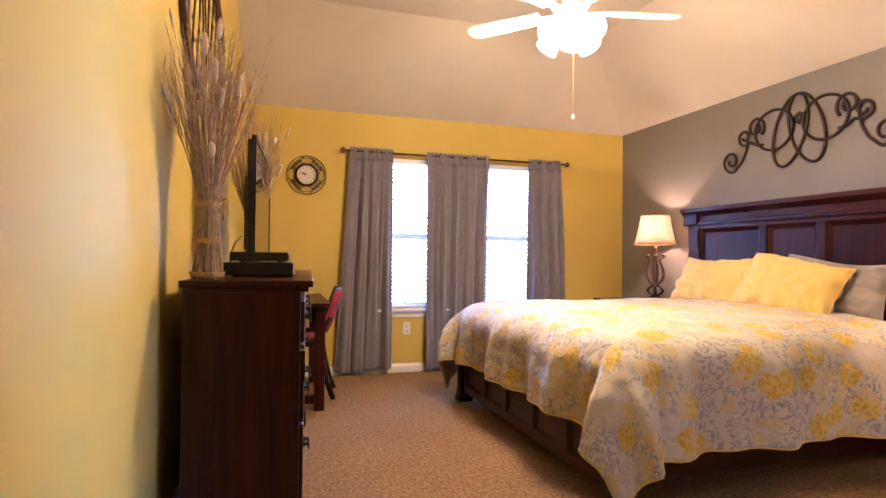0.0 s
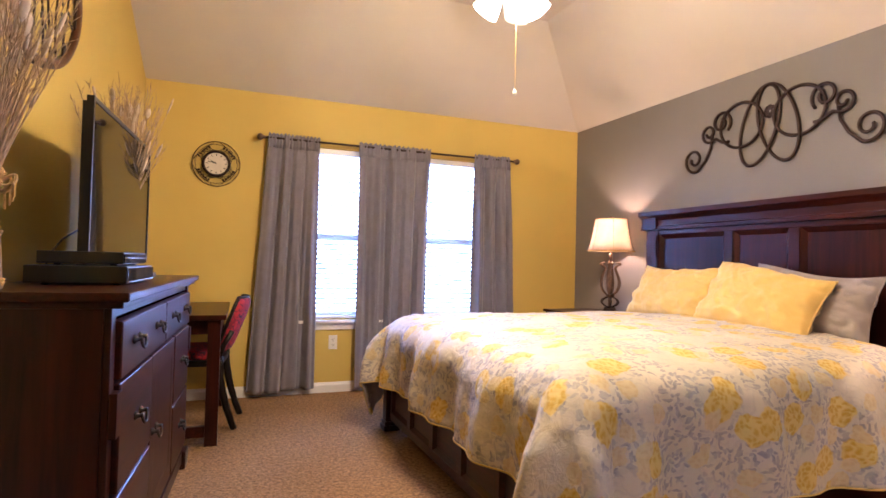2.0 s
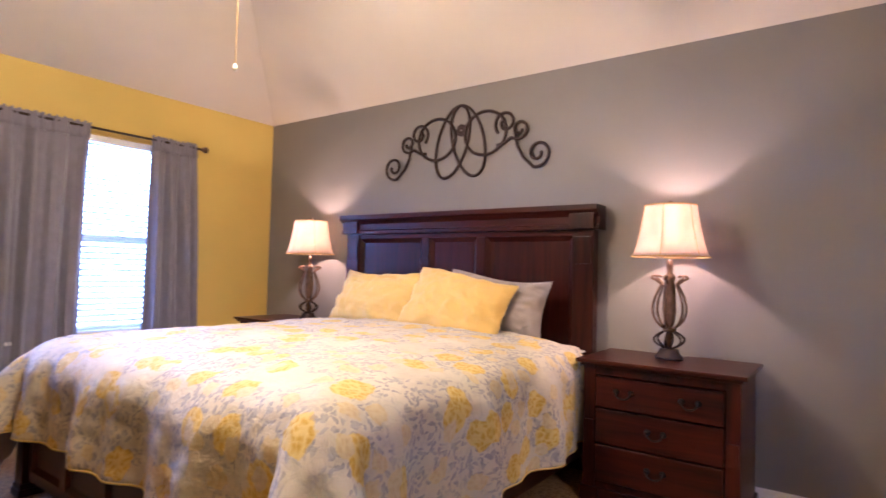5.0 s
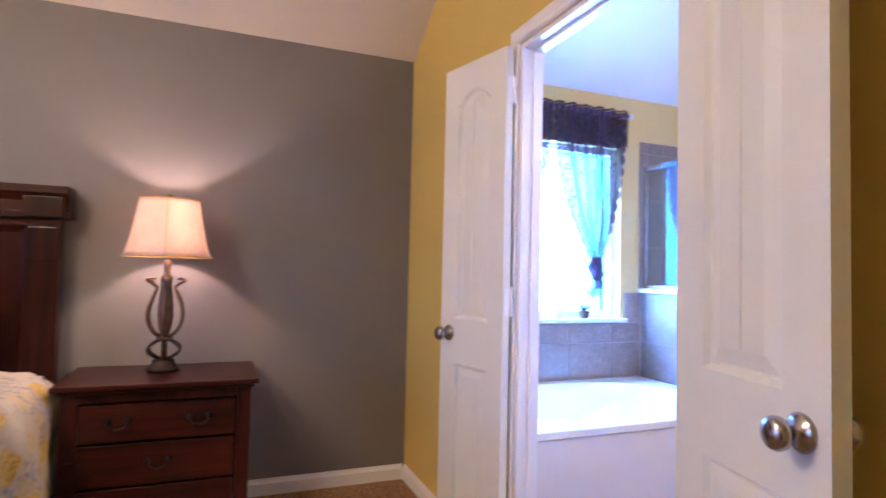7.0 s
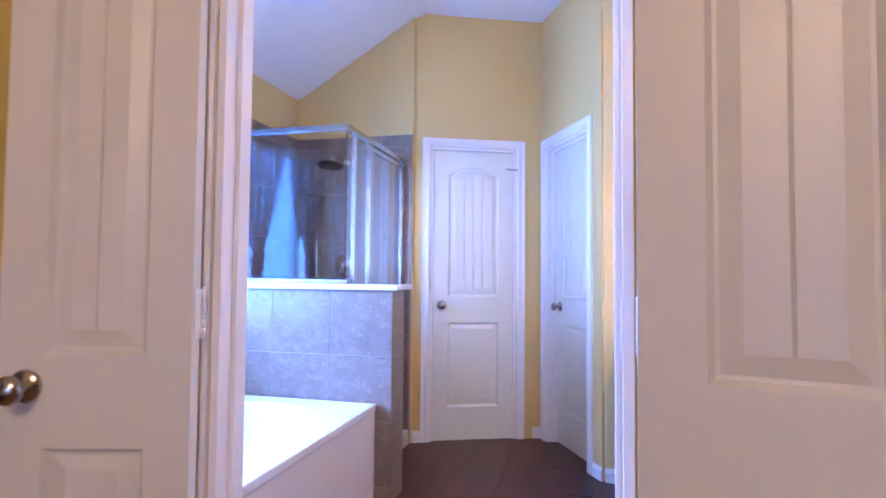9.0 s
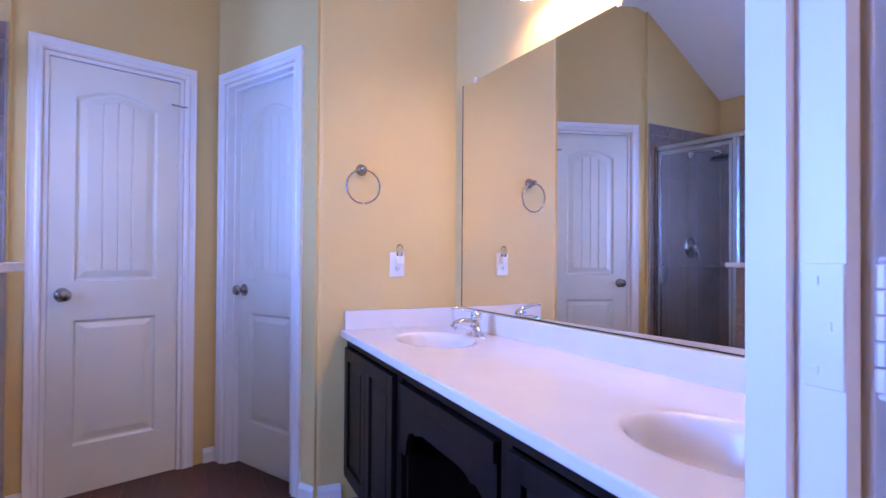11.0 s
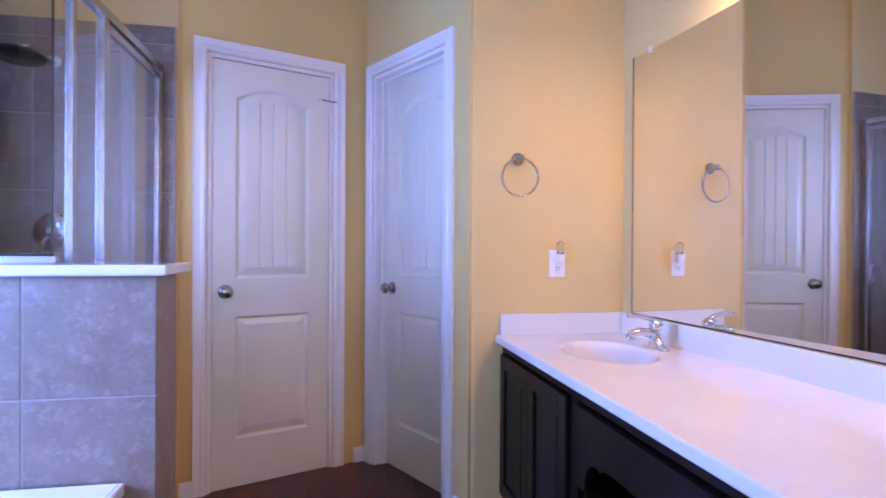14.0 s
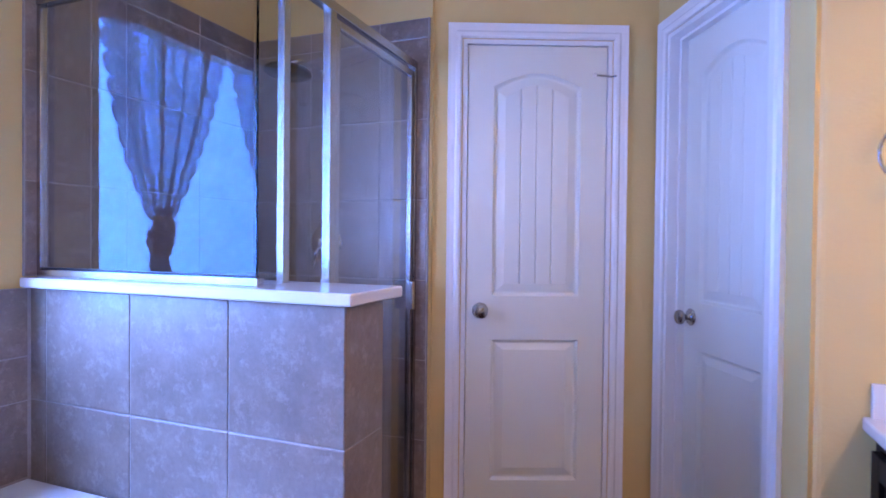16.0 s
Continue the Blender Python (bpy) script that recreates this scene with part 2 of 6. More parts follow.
GLASS = glass_material("clear_glass", (0.93, 0.96, 0.97))
FROST = glass_material("obscure_window_glass", (0.22, 0.68, 1.0), 0.2)


def mirror_material():
    m, nt, b = material("mirror_silver")
    b.inputs["Base Color"].default_value = (0.90, 0.91, 0.90, 1)
    b.inputs["Metallic"].default_value = 1.0
    b.inputs["Roughness"].default_value = 0.0
    return m


MIRROR = mirror_material()


def screen_material():
    m, nt, b = material("tv_screen_glass")
    b.inputs["Base Color"].default_value = (0.010, 0.010, 0.012, 1)
    b.inputs["Roughness"].default_value = 0.04
    return m


SCREEN = screen_material()


def translucent(name, base, through_share=0.5, weave=500, scale=12):
    m, nt, b = material(name)
    v = coords(nt)
    n = ramp(nt, noise_tex(nt, v, scale, 5), [(0.3, shade(base, 0.88)), (0.7, shade(base, 1.06))])
    nt.links.new(n, b.inputs["Base Color"])
    b.inputs["Roughness"].default_value = 0.9
    bump(nt, b, noise_tex(nt, v, weave, 2), 0.3, 0.001)
    tr, mx = nt.nodes.new("ShaderNodeBsdfTranslucent"), nt.nodes.new("ShaderNodeMixShader")
    nt.links.new(n, tr.inputs["Color"])
    mx.inputs["Fac"].default_value = through_share
    out = nt.nodes["Material Output"]
    nt.links.new(b.outputs[0], mx.inputs[1])
    nt.links.new(tr.outputs[0], mx.inputs[2])
    nt.links.new(mx.outputs[0], out.inputs["Surface"])
    return m


SHADE = translucent("ivory_lampshade_fabric", (0.66, 0.53, 0.45), 0.5)
BLIND = translucent("white_blind_slat", (0.62, 0.62, 0.63), 0.30)
OPAL = translucent("opal_glass", (0.9, 0.88, 0.84), 0.7)


def lace_material():
    """Sheer plum lace: thread pattern with open holes."""
    m, nt, b = material("plum_lace")
    v = coords(nt)
    b.inputs["Base Color"].default_value = (0.045, 0.022, 0.04, 1)
    b.inputs["Roughness"].default_value = 0.8
    vor = nt.nodes.new("ShaderNodeTexVoronoi")
    vor.inputs["Scale"].default_value = 62
    nt.links.new(v, vor.inputs["Vector"])
    motif = noise_tex(nt, v, 26, 3, 0.6)
    s = nt.nodes.new("ShaderNodeMath")
    s.operation = "MULTIPLY"
    nt.links.new(vor.outputs["Distance"], s.inputs[0])
    nt.links.new(motif, s.inputs[1])
    a = ramp(nt, s.outputs[0], [(0.13, (0.97, 0.97, 0.97)), (0.22, (0.68, 0.68, 0.68))])
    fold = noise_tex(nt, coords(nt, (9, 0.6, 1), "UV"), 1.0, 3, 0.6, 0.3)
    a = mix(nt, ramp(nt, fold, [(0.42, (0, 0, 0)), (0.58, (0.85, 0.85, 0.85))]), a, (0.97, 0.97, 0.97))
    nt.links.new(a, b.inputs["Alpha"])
    return m


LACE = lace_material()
PLUM = fabric("plum_tie", (0.06, 0.03, 0.06))


def red_chair_material():
    m, nt, b = material("red_patterned_upholstery")
    v = coords(nt)
    n = noise_tex(nt, v, 30, 4, 0.6, 1.2)
    nt.links.new(ramp(nt, n, [(0.42, (0.45, 0.018, 0.02)), (0.52, (0.30, 0.012, 0.025)), (0.6, (0.03, 0.008, 0.02))]), b.inputs["Base Color"])
    b.inputs["Roughness"].default_value = 0.7
    bump(nt, b, noise_tex(nt, v, 400, 2), 0.3, 0.001)
    return m


REDCLOTH = red_chair_material()


def glow(name, colour, strength):
    m, nt, b = material(name)
    b.inputs["Base Color"].default_value = (0.9, 0.9, 0.88, 1)
    b.inputs["Emission Color"].default_value = (*colour, 1)
    b.inputs["Emission Strength"].default_value = strength
    return m


FANGLASS = glow("lit_frosted_shade", (1.0, 0.86, 0.66), 26.0)
VANGLASS = glow("lit_vanity_shade", (1.0, 0.80, 0.50), 14.0)
BULB = glow("lit_bulb", (1.0, 0.80, 0.55), 30.0)

# ---- mesh helpers ----


def mesh_of(bm, name, smooth=False):
    bmesh.ops.recalc_face_normals(bm, faces=bm.faces[:])
    me = bpy.data.meshes.new(name)
    bm.to_mesh(me)
    bm.free()
    if smooth:
        for p in me.polygons:
            p.use_smooth = True
    return me


def part(name, bm, mat, parent=None, label="", smooth=False, m=None):
    me = mesh_of(bm, name, smooth)
    me.materials.append(mat)
    ob = new(name, me)
    ob.parent = parent
    if m is not None:
        ob.matrix_basis = m
    if label:
        tagged(ob, label)
    return ob


def thing(name, m, label, category, group="", kind=""):
    ob = new(name)
    ob.empty_display_size = 0.05
    ob.matrix_basis = m
    return tagged(ob, label, category, group, kind)


def box(bm, x0, y0, z0, x1, y1, z1, bevel=0.0, seg=2):
    g = bmesh.ops.create_cube(bm, size=1.0, matrix=Matrix.Translation(((x0 + x1) / 2, (y0 + y1) / 2, (z0 + z1) / 2)) @ Matrix.Diagonal((abs(x1 - x0), abs(y1 - y0), abs(z1 - z0), 1)))
    if bevel:
        vs = set(g["verts"])
        es = [e for e in bm.edges if e.verts[0] in vs and e.verts[1] in vs]
        bmesh.ops.bevel(bm, geom=es, offset=bevel, segments=seg, profile=0.7, affect="EDGES")
    return bm


def boxes(*rows, bevel=0.0):
    bm = bmesh.new()
    for r in rows:
        box(bm, *r, bevel=bevel)
    return bm


def lathe(bm, profile, seg=24, m=Matrix.Identity(4)):
    """Rings of (radius, height) about the local z axis."""
    rings = []
    for r, z in profile:
        rings.append([bm.verts.new(m @ Vector((r * math.cos(2 * math.pi * k / seg), r * math.sin(2 * math.pi * k / seg), z))) for k in range(seg)])
    for a, b in zip(rings, rings[1:]):
        for k in range(seg):
            bm.faces.new((a[k], a[(k + 1) % seg], b[(k + 1) % seg], b[k]))
    for ring in (rings[0], rings[-1]):
        if len(ring) > 2:
            bm.faces.new(ring)
    return bm


def tube(bm, pts, radius, seg=8, closed=False):
    """A rod along points; radius may be a function of 0..1."""
    pts = [Vector(p) for p in pts]
    n = len(pts)
    rings, up = [], Vector((0, 0, 1))
    for i, p in enumerate(pts):
        a = pts[(i - 1) % n] if closed or i > 0 else p
        b = pts[(i + 1) % n] if closed or i < n - 1 else p
        d = (b - a).normalized()
        ref = up if abs(d.dot(up)) < 0.95 else Vector((1, 0, 0))
        s = d.cross(ref).normalized()
        if rings and s.dot(last) < 0:
            s = -s
        last = s
        w = d.cross(s)
        r = radius(i / max(1, n - 1)) if callable(radius) else radius
        rings.append([bm.verts.new(p + r * (math.cos(2 * math.pi * k / seg) * s + math.sin(2 * math.pi * k / seg) * w)) for k in range(seg)])
    pairs = list(zip(rings, rings[1:])) + ([(rings[-1], rings[0])] if closed else [])
    for a, b in pairs:
        off = 0
        if closed and a is rings[-1]:
            off = min(range(seg), key=lambda q: (a[0].co - b[q].co).length)
        for k in range(seg):
            bm.faces.new((a[k], a[(k + 1) % seg], b[(k + 1 + off) % seg], b[(k + off) % seg]))
    if not closed:
        bm.faces.new(rings[0])
        bm.faces.new(rings[-1])
    return bm


def extrude_poly(bm, pts, d0, d1, place):
    """A flat outline (u, v) made solid between depths d0 and d1; place(u, v, d) gives the point."""
    a = [bm.verts.new(place(u, v, d0)) for u, v in pts]
    b = [bm.verts.new(place(u, v, d1)) for u, v in pts]
    bm.faces.new(a)
    bm.faces.new(b)
    for k in range(len(pts)):
        j = (k + 1) % len(pts)
        bm.faces.new((a[k], a[j], b[j], b[k]))
    return bm


def grid_mesh(nu, nv, f):
    """A sheet of (nu + 1) x (nv + 1) points f(u, v), u and v in 0..1, with a UV map."""
    bm = bmesh.new()
    uv = bm.loops.layers.uv.new("UVMap")
    vs = [[bm.verts.new(f(i / nu, j / nv)) for j in range(nv + 1)] for i in range(nu + 1)]
    for i in range(nu):
        for j in range(nv):
            fc = bm.faces.new((vs[i][j], vs[i + 1][j], vs[i + 1][j + 1], vs[i][j + 1]))
            for lp, (a, b) in zip(fc.loops, ((i, j), (i + 1, j), (i + 1, j + 1), (i, j + 1))):
                lp[uv].uv = (a / nu, b / nv)
    return bm


def thicken(ob, t, offset=-1.0):
    md = ob.modifiers.new("thickness", "SOLIDIFY")
    md.thickness, md.offset = t, offset
    return ob


def structure(name, bm, mat, label, category, m=None):
    return tagged(part(name, bm, mat, None, "", False, m), label, category, "", "structure")


# ---- large structure ----
XE, YN, YS, YB = 3.585, 5.30, 0.47, 0.39      # grey and outer wall, window wall, door wall (bedroom and bathroom faces)
ZW, ZF, RUN = 2.41, 2.98, 0.95                # wall plate, flat ceiling, run of the sloped ceiling
ZT = 3.05
XM, YR, MS = 0.769, -1.82, -0.0667            # mirror wall at its far end, towel ring wall, slant of the mirror wall
MA = math.degrees(math.atan(-MS))
XW = 0.57                                     # entry wall
W1, W2 = (0.83, 1.62), (1.83, 2.62)           # bedroom windows
WZ = (0.60, 2.02)
BW, BWZ = (-1.04, 0.06), (0.90, 2.05)         # bathroom window
DO = (1.475, 2.305)                           # double door opening
DZ = 2.04
P0, P1 = Vector((2.70, -2.227, 0)), Vector((1.854, -2.578, 0))   # linen door wall
P2 = Vector((1.462, -1.82, 0))                # outer corner beside the vanity


def line_wall(a, b, thick, z0, z1, holes=()):
    """A straight wall whose seen face runs from a to b, its body to the right of that way; holes of (s0, s1, z0, z1)."""
    d = (b - a).normalized()
    n = Vector((d.y, -d.x, 0))
    L = (b - a).length
    bm = bmesh.new()

    def block(s0, s1, za, zb):
        if s1 - s0 > 1e-4 and zb - za > 1e-4:
            extrude_poly(bm, [(s0, za), (s1, za), (s1, zb), (s0, zb)], 0, thick, lambda u, v, q: a + d * u + n * q + Vector((0, 0, v)))
    s = 0.0
    for s0, s1, za, zb in sorted(holes):
        block(s, s0, z0, z1)
        block(s0, s1, z0, za)
        block(s0, s1, zb, z1)
        s = s1
    block(s, L, z0, z1)
    return bm


def V2(x, y):
    return Vector((x, y, 0))


def left_x(y):
    return -0.41 + 0.065 * (y - 2.44)


# bedroom walls
structure("wall_north", line_wall(V2(XE + 0.14, YN), V2(left_x(YN) - 0.1, YN), 0.14, 0, ZT,
          [(XE + 0.14 - W2[1], XE + 0.14 - W2[0], *WZ), (XE + 0.14 - W1[1], XE + 0.14 - W1[0], *WZ)]), YELLOW, "golden yellow painted wall with two windows", "wall")
structure("wall_east", line_wall(V2(XE, 0.43), V2(XE, YN), 0.14, 0, ZT), GREY, "dark grey painted accent wall behind the bed", "wall")
structure("wall_west", line_wall(V2(left_x(YN), YN), V2(left_x(-1.5), -1.5), 0.12, 0, ZT), YELLOW, "golden yellow painted wall behind the dresser", "wall")
structure("wall_south", line_wall(V2(XW, YS), V2(XE, YS), 0.038, 0, ZT, [(DO[0] - XW, DO[1] - XW, 0, DZ)]), YELLOW, "golden yellow painted wall around the double doors", "wall")
structure("wall_entry", line_wall(V2(XW, -1.5), V2(XW, YS - 0.039), 0.04, 0, ZT), YELLOW, "golden yellow painted wall of the entry", "wall")
structure("wall_entry_end", line_wall(V2(-0.7, -1.5), V2(0.72, -1.5), 0.1, 0, ZT), YELLOW, "golden yellow painted wall closing the entry", "wall")
# bathroom walls
structure("wall_bath_north", line_wall(V2(XE, YB), V2(0.60, YB), 0.04, 0, ZT, [(XE - DO[1], XE - DO[0], 0, DZ)]), TAN, "golden tan painted wall around the double doors", "wall")
structure("wall_bath_east", line_wall(V2(XE, -2.33), V2(XE, 0.43), 0.16, 0, ZT, [(BW[0] + 2.33, BW[1] + 2.33, *BWZ)]), TAN, "golden tan painted wall with the bathroom window", "wall")
structure("wall_shower", line_wall(V2(P0.x, -2.205), V2(XE, -2.205), 0.12, 0, ZT), TAN, "golden tan painted wall above the shower tile", "wall")
structure("wall_mirror", line_wall(V2(XM + MS * (YB - YR), YB), V2(XM + 0.002, YR - 0.03), 0.01, 0, ZT), TAN, "golden tan painted wall behind the mirror", "wall")
d1 = (P1 - P0).normalized()
structure("wall_linen", line_wall(P1, P0, 0.12, 0, ZT, [((P1 - P0).length - 0.7275, (P1 - P0).length - 0.1175, 0, DZ)]), TAN, "golden tan painted wall around the linen door", "wall")
d2 = (P2 - P1).normalized()
structure("wall_closet", line_wall(P2, P1, 0.12, 0, ZT, [((P2 - P1).length - 0.694, (P2 - P1).length - 0.084, 0, DZ)]), TAN, "golden tan painted wall around the closet door", "wall")
corner = bmesh.new()
nd2 = Vector((-d2.y, d2.x, 0))
body = [(XM - 0.05, YR), (P2.x - 0.03, YR)]
for k in range(7):
    a = math.pi / 2 - k / 6 * (math.pi / 2 + 0.42)
    body.append((P2.x - 0.03 + 0.03 * math.cos(a), YR - 0.03 + 0.03 * math.sin(a)))
body += [(P2.x - 0.006, YR - 0.06), (P2.x - 0.09, YR - 0.10), (XM - 0.05, YR - 0.10)]
extrude_poly(corner, body, 0, ZT, lambda u, v, q: Vector((u, v, q)))
structure("wall_towel", corner, TAN, "golden tan painted wall with rounded corner beside the vanity", "wall")

# floors
structure("floor_bedroom", boxes((-0.8, -1.6, -0.1, XE + 0.1, YS - 0.06, -0.002), (-0.8, YS - 0.06, -0.1, XE + 0.1, YN + 0.1, 0.0)), CARPET, "beige cut-pile carpet over the whole bedroom", "carpet")
bath_floor = structure("floor_bathroom", boxes((0.60, -2.8, -0.05, XE, YS - 0.06, 0.001)), SUBFLOOR, "dark red-brown wood plank bathroom floor", "floor")


def sloped_ceiling(x0, y0, x1, y1, north):
    """Underside rising from the outer wall, and from the window wall where there is one, to a flat middle."""
    bm = bmesh.new()
    xr, yr = x1 - RUN, y1 - RUN if north else y1
    lo = ZW

    def quad(*ps):
        bm.faces.new([bm.verts.new(p) for p in ps])
    quad((x0, y0, ZF), (xr, y0, ZF), (xr, yr, ZF), (x0, yr, ZF))
    quad((x1, y0, lo), (x1, y1, lo), (xr, yr, ZF), (xr, y0, ZF))
    if north:
        quad((x1, y1, lo), (x0, y1, lo), (x0, yr, ZF), (xr, yr, ZF))
    bmesh.ops.remove_doubles(bm, verts=bm.verts[:], dist=0.0005)
    return bm


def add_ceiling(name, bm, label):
    # the bathroom gets the lightened copy of the ceiling paint
    ob = structure(name, bm, CEIL_LIT if "bath" in name else CEIL, label, "ceiling")
    for p in ob.data.polygons:
        if p.normal.z > 0:
            p.flip()
    thicken(ob, 0.12, -1.0)
    return ob


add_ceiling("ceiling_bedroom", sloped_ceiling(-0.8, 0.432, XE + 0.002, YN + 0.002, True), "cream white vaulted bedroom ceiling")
add_ceiling("ceiling_entry", grid_mesh(1, 1, lambda u, v: Vector((-0.8 + 1.385 * u, -1.6 + 2.03 * v, ZF))), "cream white flat entry ceiling")
add_ceiling("ceiling_bathroom", sloped_ceiling(0.59, -2.8, XE + 0.002, 0.428, False), "sloped bathroom ceiling, its paint lightened to look brighter lit")

# ---- trim, doors, windows ----


def run_trim(name, a, b, h, t, label, category, mat=TRIM):
    """A moulded board along the foot of a wall face from a to b, standing out to the left of that way."""
    d = (b - a).normalized()
    n = Vector((-d.y, d.x, 0))
    prof = [(0, 0), (t, 0), (t, h * 0.72), (t * 0.55, h * 0.9), (t * 0.4, h), (0, h)]
    bm = bmesh.new()
    L = (b - a).length
    extrude_poly(bm, prof, 0, L, lambda u, v, q: a + n * u + d * q + Vector((0, 0, v)))
    return structure(name, bm, mat, label, category)


BB = ("white painted baseboard along the wall", "baseboard")
run_trim("baseboard", V2(XE, YN), V2(left_x(YN), YN), 0.083, 0.014, *BB)
run_trim("baseboard", V2(XE, YS + 0.014), V2(XE, YN - 0.014), 0.083, 0.014, *BB)
run_trim("baseboard", V2(left_x(YN - 0.014), YN - 0.014), V2(left_x(-1.48), -1.48), 0.083, 0.014, *BB)
run_trim("baseboard", V2(DO[1] + 0.066, YS), V2(XE - 0.014, YS), 0.083, 0.014, *BB)
run_trim("baseboard", V2(XW, YS), V2(DO[0] - 0.066, YS), 0.083, 0.014, *BB)
run_trim("baseboard", P1, P1 - d1 * 0.068, 0.083, 0.014, *BB)
run_trim("baseboard", P0 + d1 * 0.058, P0, 0.083, 0.014, *BB)
run_trim("baseboard", P2 + Vector((-0.004, -0.004, 0)), P1 + d2 * 0.755, 0.083, 0.014, *BB)
run_trim("baseboard", V2(1.34, YR), V2(P2.x - 0.016, YR), 0.083, 0.014, *BB)


def casing_frame(name, a, d, n, width, height, depth, label):
    """Door casing and jamb: a lies at the foot of the opening's first side on the wall face, d along, n out of the wall."""
    root = thing(name, Matrix.Identity(4), label, "door frame", "", "structure")
    cw, ct = 0.0575, 0.017
    prof = [(0, 0), (0, 0.011), (0.008, ct), (0.02, ct), (0.028, 0.012), (0.046, 0.013), (cw, 0.016), (cw, 0)]

    def at(u, v, q):
        return a + d * u + n * q + Vector((0, 0, v))
    for side in (0, 1):
        bm = bmesh.new()
        e = width if side else 0.0
        sg = 1 if side else -1
        pts0 = [bm.verts.new(at(e + sg * (u + 0.004), 0, q)) for u, q in prof]
        pts1 = [bm.verts.new(at(e + sg * (u + 0.004), height + 0.004 + u, q)) for u, q in prof]
        bm.faces.new(pts0)
        bm.faces.new(pts1)
        for k in range(len(prof)):
            j = (k + 1) % len(prof)
            bm.faces.new((pts0[k], pts0[j], pts1[j], pts1[k]))
        part("side_casing", bm, TRIM, root)
    bm = bmesh.new()
    pa = [bm.verts.new(at(-(u + 0.004), height + 0.004 + u, q)) for u, q in prof]
    pb = [bm.verts.new(at(width + u + 0.004, height + 0.004 + u, q)) for u, q in prof]
    bm.faces.new(pa)
    bm.faces.new(pb)
    for k in range(len(prof)):
        j = (k + 1) % len(prof)
        bm.faces.new((pa[k], pa[j], pb[j], pb[k]))
    part("head_casing", bm, TRIM, root)
    for u0, u1, z0, z1 in ((0, 0.018, 0, height), (width - 0.018, width, 0, height), (0.018, width - 0.018, height - 0.018, height)):
        bm = bmesh.new()
        extrude_poly(bm, [(u0, z0), (u1, z0), (u1, z1), (u0, z1)], 0.003, -depth - 0.003, at)
        part("jamb", bm, TRIM, root)
    if depth > 0.02:
        for u0, u1, z0, z1 in ((0.018, 0.029, 0, height - 0.018), (width - 0.029, width - 0.018, 0, height - 0.018), (0.029, width - 0.029, height - 0.029, height - 0.018)):
            bm = bmesh.new()
            extrude_poly(bm, [(u0, z0), (u1, z0), (u1, z1), (u0, z1)], -min(0.038, depth * 0.5), -depth * 0.95, at)
            part("stop", bm, TRIM, root)
    return root


def ring_between(bm, outer, y0, inner, y1):
    a = [bm.verts.new((x, y0, z)) for x, z in outer]
    b = [bm.verts.new((x, y1, z)) for x, z in inner]
    for k in range(len(a)):
        j = (k + 1) % len(a)
        bm.faces.new((a[k], a[j], b[j], b[k]))
    return b


def panel_outline(x0, z0, x1, z1, arch):
    pts = [(x0, z0), (x1, z0), (x1, z1)]
    if arch:
        for k in range(1, 10):
            t = k / 10
            pts.append((x1 + (x0 - x1) * t, z1 + arch * math.sin(math.pi * t)))
    pts.append((x0, z1))
    return pts


KNOB = [(0.032, 0.0), (0.033, 0.004), (0.028, 0.009), (0.012, 0.013), (0.011, 0.026), (0.018, 0.032), (0.027, 0.040), (0.0285, 0.050), (0.024, 0.058), (0.012, 0.063), (0.003, 0.064)]


